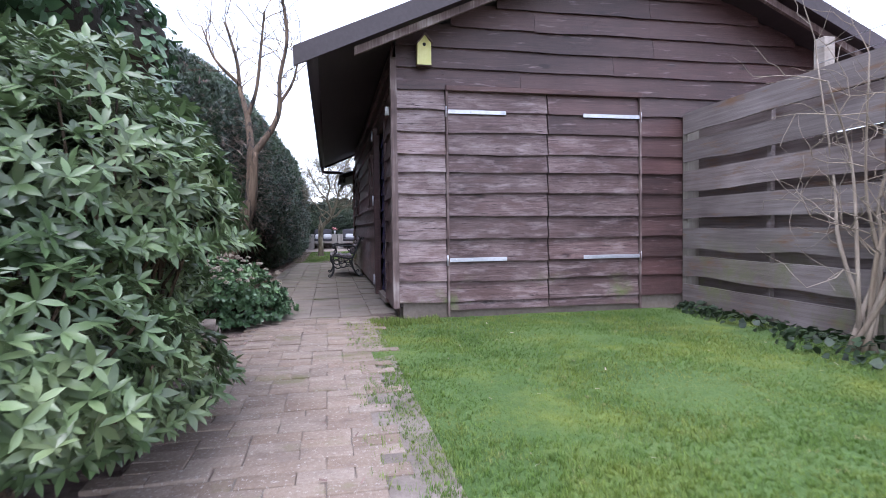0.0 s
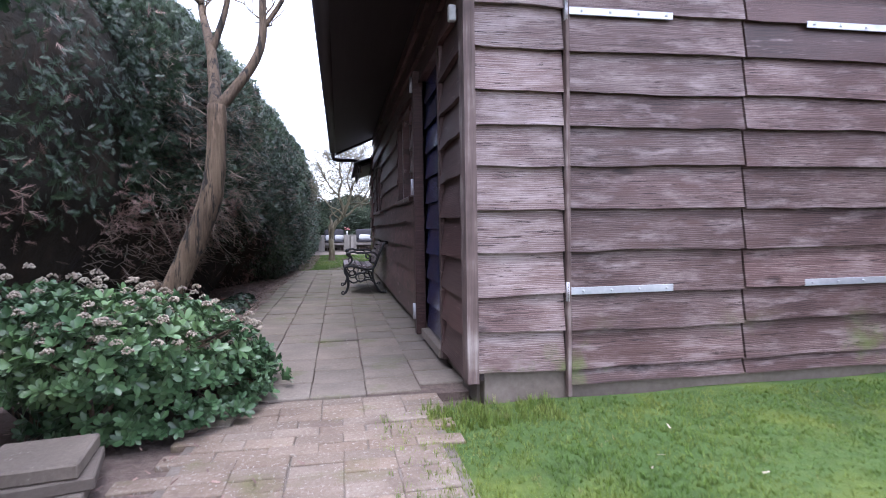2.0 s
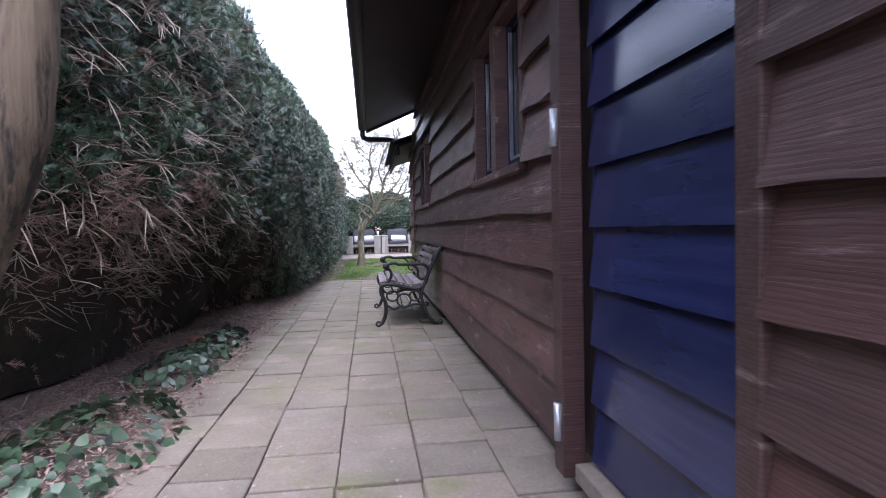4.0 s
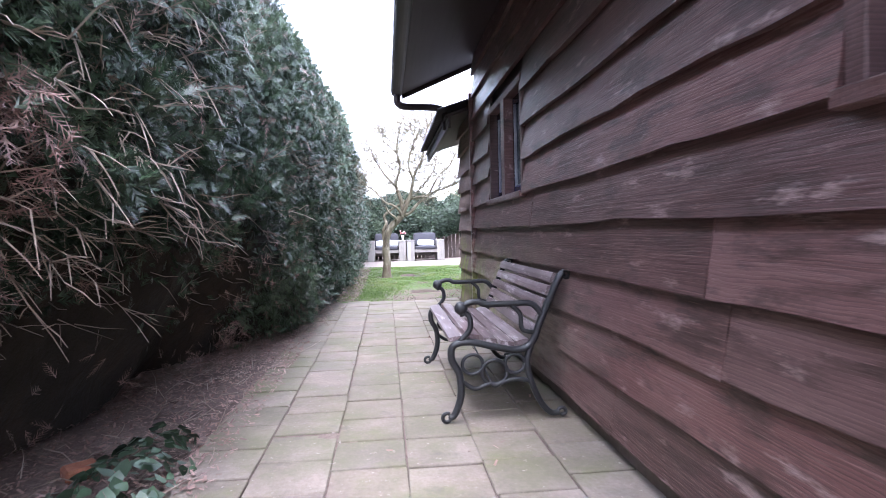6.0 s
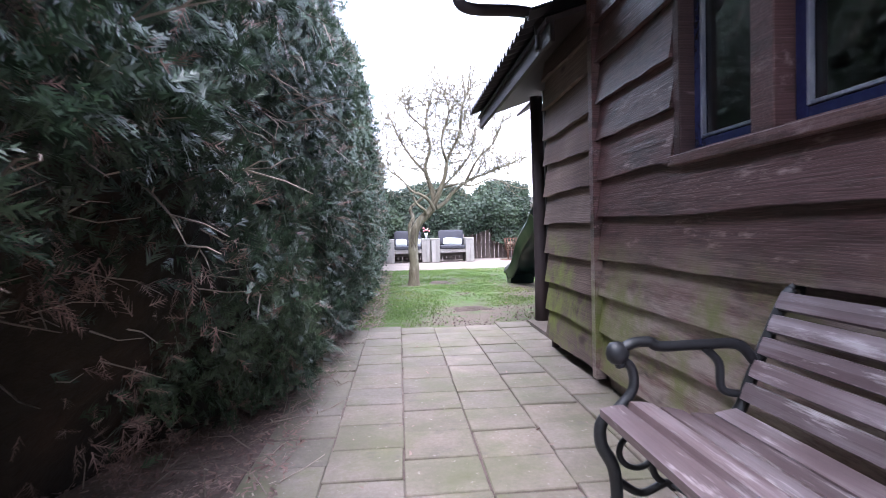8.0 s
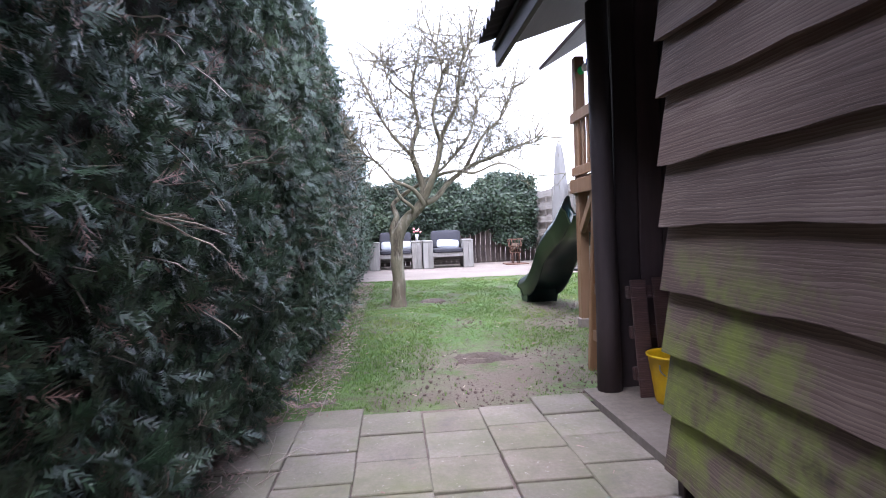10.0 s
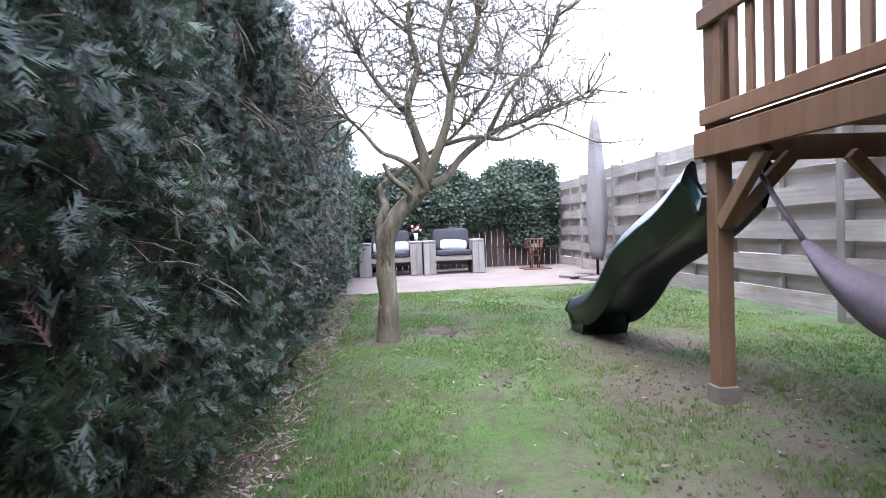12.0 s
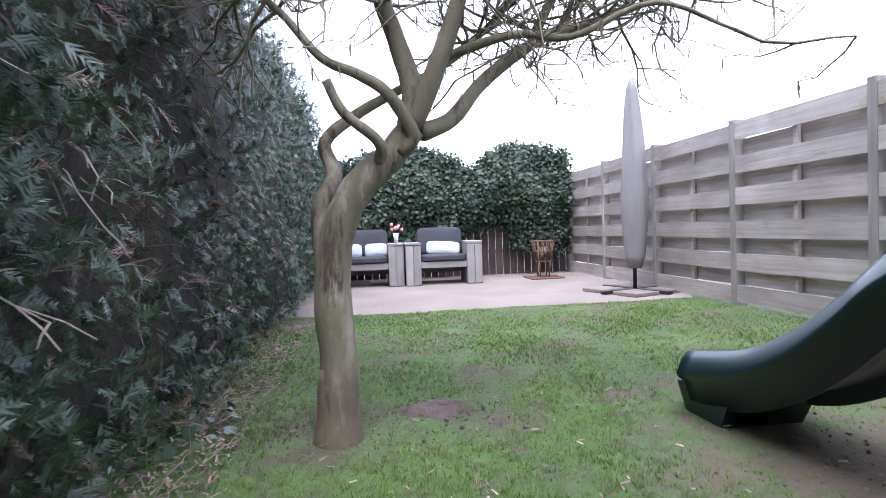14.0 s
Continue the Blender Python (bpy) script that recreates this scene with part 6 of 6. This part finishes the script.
# climbing ladder
lad = tagged(empty("ladder", 0.99, 15.84), "short pine ladder standing against the play tower", "ladder")
for y in (-0.10, 0.08):
    bm = block((-0.045, y - 0.022, -0.04), (0.045, y + 0.022, 1.24), 0.005)
    for q in bm.verts:
        q.co.x += 0.05 * q.co.z
    part("side_rail", bm, PINE, lad)
for i in range(4):
    box("rung", (-0.03 + 0.05 * (0.2 + i * 0.3), -0.078, 0.18 + i * 0.3), (0.03 + 0.05 * (0.2 + i * 0.3), 0.058, 0.25 + i * 0.3), PINE, lad)
box("top_beam", (0.0, -0.2, 1.24), (0.48, -0.11, 1.36), PINE, lad)

# slide
slide = tagged(empty("slide", 1.53, 17.5), "dark green plastic wave slide on the lawn", "slide")
rim = smooth_line([(0, -0.05, 1.205), (0, 0.1, 1.12), (0, 0.2, 1.065), (0, 0.35, 1.0), (0, 0.5, 0.95), (0, 0.78, 0.84), (0, 0.95, 0.75), (0, 1.1, 0.62), (0, 1.3, 0.48), (0, 1.56, 0.36), (0, 1.94, 0.275)], 5)
half = [(-0.19, -0.25), (-0.225, -0.14), (-0.258, -0.112), (-0.264, -0.098), (-0.255, -0.075), (-0.235, -0.03), (-0.21, -0.002), (-0.195, 0.002), (-0.182, -0.012), (-0.17, -0.10), (-0.14, -0.16)]
sect = half + [(-x, z) for x, z in reversed(half)] + [(0.172, -0.25), (0.155, -0.185), (-0.155, -0.185), (-0.172, -0.25)]
v, f = [], []
n = len(sect)
for p in rim:
    for sx, sz in sect:
        v.append((sx, p.y, p.z + sz))
for i in range(len(rim) - 1):
    for k in range(n - 1):
        a = i * n + k
        f.append((a, a + 1, a + n + 1, a + n))
    a = i * n
    f.append((a + n - 1, a, a + n, a + 2 * n - 1))
f += [tuple(range(n)), tuple(range(len(v) - 1, len(v) - 1 - n, -1))]
solid("chute", v, f, PLASTIC, slide, smooth=True)
bm = bmesh.new()
vv = [bm.verts.new(q) for q in ((-0.19, 1.74, -0.03), (0.19, 1.74, -0.03), (0.19, 1.98, -0.03), (-0.19, 1.98, -0.03), (-0.2, 1.62, 0.2), (0.2, 1.62, 0.2), (0.21, 2.03, 0.12), (-0.21, 2.03, 0.12))]
for q in ((3, 2, 1, 0), (4, 5, 6, 7), (0, 1, 5, 4), (1, 2, 6, 5), (2, 3, 7, 6), (3, 0, 4, 7)):
    bm.faces.new([vv[k] for k in q])
part("foot", bm, PLASTIC, slide)

# hammock slung under the tower
ham = tagged(empty("hammock", 1.5, 17.2), "mauve cotton hammock slung under the play tower", "hammock")
rod("rope", [(0.0, 0.0, 1.14), (0.0, -0.15, 0.96), (0.01, -0.3, 0.785)], 0.012, HAMMOCK, ham)
line = smooth_line([(0.01, -0.29, 0.79), (-0.01, -0.5, 0.66), (-0.02, -0.7, 0.58), (0.0, -0.92, 0.55), (0.04, -1.12, 0.64), (0.08, -1.24, 0.85), (0.1, -1.3, 1.2)], 4)
v, f = [], []
for i, p in enumerate(line):
    t = i / (len(line) - 1)
    w = 0.025 + 0.085 * math.sin(math.pi * t) ** 0.7
    for k in range(13):
        a = 2 * math.pi * k / 13
        rr = w * (1 + 0.15 * math.sin(5 * a + 3 * t))
        v.append((p.x + rr * math.cos(a) * 0.8, p.y + rr * 0.4 * math.sin(a), p.z + rr * math.sin(a)))
for i in range(len(line) - 1):
    for k in range(13):
        a, b = i * 13 + k, i * 13 + (k + 1) % 13
        f.append((a, b, b + 13, a + 13))
solid("cloth", v, f, HAMMOCK, ham, "mauve folded cloth", True)

# coloured lamp string under the tower roof
string = tagged(empty("light_string", TX, TY2, 2.0), "string of coloured garden bulbs under the roof edge", "string lights")
rod("cord", smooth_line([(0.02, 0.04, 0.42), (0.0, -0.1, 0.36), (0.0, -0.35, 0.40), (0.0, -0.6, 0.45)]), 0.004, BLACK, string, sides=5)
for i, (y, z, c) in enumerate(((0.02, 0.36, (0.5, 0.03, 0.03)), (-0.08, 0.32, (0.03, 0.35, 0.10)), (-0.19, 0.315, (0.7, 0.68, 0.6)), (-0.3, 0.33, (0.05, 0.08, 0.5)), (-0.41, 0.36, (0.55, 0.45, 0.05)), (-0.52, 0.38, (0.5, 0.03, 0.03)))):
    m = material("bulb_%d" % i, [c, c, tuple(min(1, 1.2 * q) for q in c)], 0.25, (20, 20, 20), 3, 0)
    bm = bmesh.new()
    bmesh.ops.create_uvsphere(bm, u_segments=12, v_segments=8, radius=0.032)
    for q in bm.verts:
        q.co = Vector((q.co.x, q.co.y + y, q.co.z * 1.2 + z))
    part("bulb", bm, m, string, "coloured bulb", True)

# bucket, pallet
bucket = tagged(empty("bucket", 1.12, 15.12), "yellow plastic bucket on the concrete floor", "bucket")
v, f = [], []
NS = 28
prof = [(0.0, 0.105), (0.02, 0.112), (0.15, 0.13), (0.27, 0.148), (0.275, 0.158), (0.285, 0.16), (0.288, 0.152), (0.27, 0.142), (0.03, 0.108), (0.012, 0.095)]
for z, r in prof:
    v += [(r * math.cos(2 * math.pi * k / NS), r * math.sin(2 * math.pi * k / NS), z + 0.006) for k in range(NS)]
for i in range(len(prof) - 1):
    for k in range(NS):
        a, b = i * NS + k, i * NS + (k + 1) % NS
        f.append((a, b, b + NS, a + NS))
f += [tuple(range(NS))[::-1], tuple(range((len(prof) - 1) * NS, len(prof) * NS))]
bucket.scale = (0.9, 0.9, 0.88)
solid("pail", v, f, YELLOW, bucket, smooth=True)
rod("handle", [(0.15 * math.cos(a), 0.15 * math.sin(a) * 0.3 - 0.12, 0.26 - 0.1 * math.sin(a)) for a in np.linspace(0, math.pi, 12)], 0.004, ZINC, bucket, "wire handle", 6)
pallet = tagged(empty("pallet", 0.98, 15.36), "short brown pallet leaning against the dark wall", "pallet")
for i in range(6):
    bm = block((i * 0.125, -0.02, -0.01), (i * 0.125 + 0.085, 0.0, 0.62 + 0.01 * math.sin(i * 2)), 0.004)
    bm.transform(pose(0, -0.12, 0.01, -9))
    part("slat", bm, STAINED, pallet)
for z in (0.08, 0.3, 0.52):
    bm = block((-0.01, 0.0, z), (0.74, 0.045, z + 0.07), 0.004)
    bm.transform(pose(0, -0.12, 0.01, -9))
    part("bearer", bm, STAINED, pallet)

# nest box on the gable
nest = tagged(empty("nest_box", 0.905, FRONT - 0.05, 2.37), "pale yellow wooden nest box on the gable wall", "nest box")
v = [(-0.065, 0, 0), (0.065, 0, 0), (0.065, 0, 0.2), (0, 0, 0.28), (-0.065, 0, 0.2)]
n = len(v)
solid("box", [(x, -0.09, z) for x, y, z in v] + [(x, 0.0, z) for x, y, z in v], [(4, 3, 2, 1, 0), (5, 6, 7, 8, 9)] + [(k, (k + 1) % n, (k + 1) % n + n, k + n) for k in range(n)], PALEYELLOW, nest)
for sg in (-1, 1):
    bm = block((0, -0.12, 0), (0.115, 0.0, 0.012), 0.002)
    bm.transform(Matrix.Translation((0, 0, 0.285)) @ pose(0, 0, 0, 0, 51 if sg > 0 else 129, 0))
    part("roof_board", bm, TRIM, nest, "grey roof board")
rod("hole", [(0, -0.0905, 0.185), (0, -0.093, 0.185)], 0.016, BLACK, nest, "dark entrance hole", 14)
box("floor_board", (-0.07, -0.095, -0.01), (0.07, 0.0, -0.001), STAINED, nest)
tagged(box("wall_sensor", (SIDEX - 0.08, FRONT + 0.12, 1.95), (SIDEX - 0.04, FRONT + 0.16, 2.03), WHITEPAINT), "small white sensor box under the eave", "sensor")

# stacked slabs beside the path
for i, (dx, dy, turn, m, th) in enumerate(((0, 0, 12, CONCRETE, 0.045), (0.02, 0.015, 15, CONCRETE, 0.045), (-0.01, 0.02, 9, TILE, 0.05))):
    z = 0.0 + (0, 0.046, 0.092)[i]
    tagged(part("paving_slab", block((-0.15, -0.15, 0), (0.15, 0.15, th), 0.006), m, at=pose(-1.02 + dx, 4.72 + dy, z, 0, 0, turn)), "grey concrete slab in a small stack", "slab", "stacked slabs")
tagged(part("loose_brick", block((-0.1, -0.05, 0), (0.1, 0.05, 0.05), 0.006), REDBRICK, at=pose(-0.95, 4.3, 0.0, 0, 0, 22)), "loose red brick on the soil", "brick", "loose bricks")
tagged(part("loose_brick", block((-0.06, -0.05, 0), (0.06, 0.05, 0.05), 0.01), REDBRICK, at=pose(-1.45, 9.95, 0.0, 0, 0, 40)), "broken red brick on the soil under the hedge", "brick", "loose bricks")


# grass, litter
def lawn_grass(name, x0, x1, y0, y1, density, height, label, rng, bare=(), thin=-0.45):
    n = int((x1 - x0) * (y1 - y0) * density)
    x, y = rng.uniform(x0, x1, n), rng.uniform(y0, y1, n)
    keep = np.ones(n, bool)
    for cx, cy, r in bare:
        d = np.hypot(x - cx, y - cy) / r
        keep &= rng.random(n) < np.clip(d ** 2.4, 0.04, 1)
    patch = np.array([noise.noise((a * 1.3, b * 1.3, 7.0)) + 0.6 * noise.noise((a * 4, b * 4, 3.0)) for a, b in zip(x, y)])
    keep &= patch > thin + 0.25 * (rng.random(n) - 0.5)
    x, y, patch = x[keep], y[keep], patch[keep]
    v, f = [], []
    for i in range(6):
        a = rng.uniform(0, 6.28)
        lean = rng.uniform(0.2, 0.9)
        r = rng.uniform(0.0, 0.012)
        c, s = math.cos(a), math.sin(a)
        w = 0.0024
        h = rng.uniform(0.6, 1.0)
        k = len(v)
        o = r + lean * 0.03
        v += [(c * r - s * w, s * r + c * w, 0.0), (c * r + s * w, s * r - c * w, 0.0), (c * o, s * o, 0.04 * h)]
        f += [(k, k + 1, k + 2)]
    a = rng.uniform(0, 6.28, len(x))
    turn = np.stack([np.stack([np.cos(a), -np.sin(a), a * 0], 1), np.stack([np.sin(a), np.cos(a), a * 0], 1), np.stack([a * 0, a * 0, a * 0 + 1], 1)], 1)
    z = np.full(len(x), -0.015)
    sv, sf = scatter((v, f), np.stack([x, y, z], 1), turn, height * rng.uniform(0.6, 1.3, len(x)) * (1 + 0.35 * patch))
    ob = tagged(big_mesh(name, sv, sf, GRASS), label, "grass", kind="stuff")


rng = np.random.default_rng(51)
lawn_grass("grass", 0.3, 3.75, 0.9, 5.33, 2600, 0.62, "short green grass of the front lawn", rng, (), -2.0)
lawn_grass("grass", 0.12, 0.42, 0.9, 5.3, 1300, 0.8, "grass creeping over the path edge", rng, [(0.05, 1.2 + 0.7 * k, 0.28) for k in range(7)])
lawn_grass("grass", 0.36, 1.0, 5.05, 5.38, 1500, 1.25, "tufts of longer grass at the barn corner", rng)
lawn_grass("grass", -1.1, 3.6, 15.35, 19.5, 2100, 0.6, "thin green grass of the back lawn", rng, BARE)
lawn_grass("grass", -1.1, 3.6, 19.5, 23.05, 1400, 0.65, "green grass of the back lawn", rng, BARE)

lawn_grass("grass", 0.3, 3.75, 0.9, 2.8, 1500, 0.55, "dense short grass of the front lawn", rng, (), -2.0)

# crumbs of earth on the bare patches
P = []
for cx, cy, r in BARE + [(hx, hy, 2.2 * hr) for hx, hy, hr in HOLES]:
    n = int(260 * r)
    q = rng.normal(0, 0.42 * r, (n, 2)) + np.array([cx, cy])
    P.append(np.stack([q[:, 0], q[:, 1], np.full(n, -0.008)], 1))
P = np.concatenate(P)
sv, sf = scatter((iv, iF), P, frames(np.tile([[0, 0, 1.0]], (len(P), 1)), rng.normal(0, 1, P.shape), rng, 0.6), np.abs(rng.normal(0, 0.004, len(P))) + 0.002)
tagged(big_mesh("earth_crumbs", sv, sf, SOIL), "brown crumbs of loose earth on the bare lawn", "soil", kind="stuff")


# fallen needles, twigs and leaves
def litter(name, spots, mat, label, size, rng):
    shape = ([(-0.5, 0, 0), (0.5, 0, 0), (0.35, 1.0, 0.15), (-0.35, 1.0, 0.15)], [(0, 1, 2, 3)])
    P = []
    for x0, x1, y0, y1, n in spots:
        P.append(np.stack([rng.uniform(x0, x1, n), rng.uniform(y0, y1, n), np.full(n, 0.012)], 1))
    P = np.concatenate(P)
    turn = frames(np.tile([[0, 0, 1.0]], (len(P), 1)), rng.normal(0, 1, P.shape), rng, 0.25)
    sc = rng.uniform(0.5, 1.5, len(P)) * size
    sv, sf = scatter((np.array(shape[0]) * np.array([0.35, 1, 1]), shape[1]), P, turn, sc)
    tagged(big_mesh(name, sv, sf, mat), label, "litter", kind="stuff")


litter("dead_leaves", [(-1.9, -0.92, 7.0, 15.2, 15000), (-1.3, -0.65, 15.2, 22.5, 5500), (-1.6, -0.55, 1.5, 7.0, 700), (-1.0, 0.55, 5.5, 15.3, 110), (-0.6, 0.3, 1.5, 5.5, 60), (-0.9, 2.8, 15.4, 20, 420)], DEAD, "brown dead leaves and needles on the soil", 0.022, rng)
litter("pale_leaves", [(-1.5, -0.95, 7.0, 16, 260), (-1.3, -0.8, 16, 22, 220), (0.3, 3.2, 1.2, 5.2, 50), (-0.9, 2.2, 15.4, 19, 120)], BLOSSOM, "pale dry leaves lying about", 0.02, rng)

# paving, piece by piece
def paver(name, sx, sy, h, mat):
    bm = block((-sx / 2, -sy / 2, -h), (sx / 2, sy / 2, 0), 0.004)
    bmesh.ops.recalc_face_normals(bm, faces=bm.faces)
    me = bpy.data.meshes.new(name)
    bm.to_mesh(me)
    bm.free()
    me.materials.append(mat)
    return me


rng = np.random.default_rng(61)
bed = tagged(box("path_bed", (-0.66, 0.6, -0.09), (0.42, 5.62, -0.008), SAND, bevel=0), "sandy bed of the brick path", "path", kind="structure")
brick = paver("brick", 0.1985, 0.0985, 0.07, BRICK)
row = 0
y = 5.55
while y > 0.75:
    off = 0.1 if row % 2 else 0.0
    edge_r = 0.48 - 0.26 * min(1, max(0, (5.0 - y) / 2.6))
    x = -0.62 + off - 0.1 * (rng.random() < 0.3)
    while x < edge_r:
        o = placed("brick", brick, bed, at=pose(x + rng.normal(0, 0.002), y + rng.normal(0, 0.002), rng.normal(0.0, 0.0025), rng.normal(0, 0.5), rng.normal(0, 0.5), rng.normal(0, 0.6)))
        x += 0.2
    y -= 0.1
    row += 1
bed2 = tagged(box("paving_bed", (-1.1, 5.62, -0.09), (0.66, 15.3, -0.013), SOIL, bevel=0), "sandy bed of the tiled path", "path", kind="structure")
tile30 = paver("tile", 0.294, 0.289, 0.05, TILE)
for c in range(6):
    x = -0.94 + c * 0.3
    y = 5.64 + (0.0, 0.14, 0.02, 0.0, 0.03, 0.15)[c]
    while y < 15.1:
        h = 0.3
        if not (c < 2 and y < 6.55):
            placed("tile", tile30, bed2, at=pose(x + rng.normal(0, 0.002), y + h / 2 + rng.normal(0, 0.003), rng.normal(0, 0.0025), rng.normal(0, 0.35), rng.normal(0, 0.35), rng.normal(0, 0.35)))
        y += h
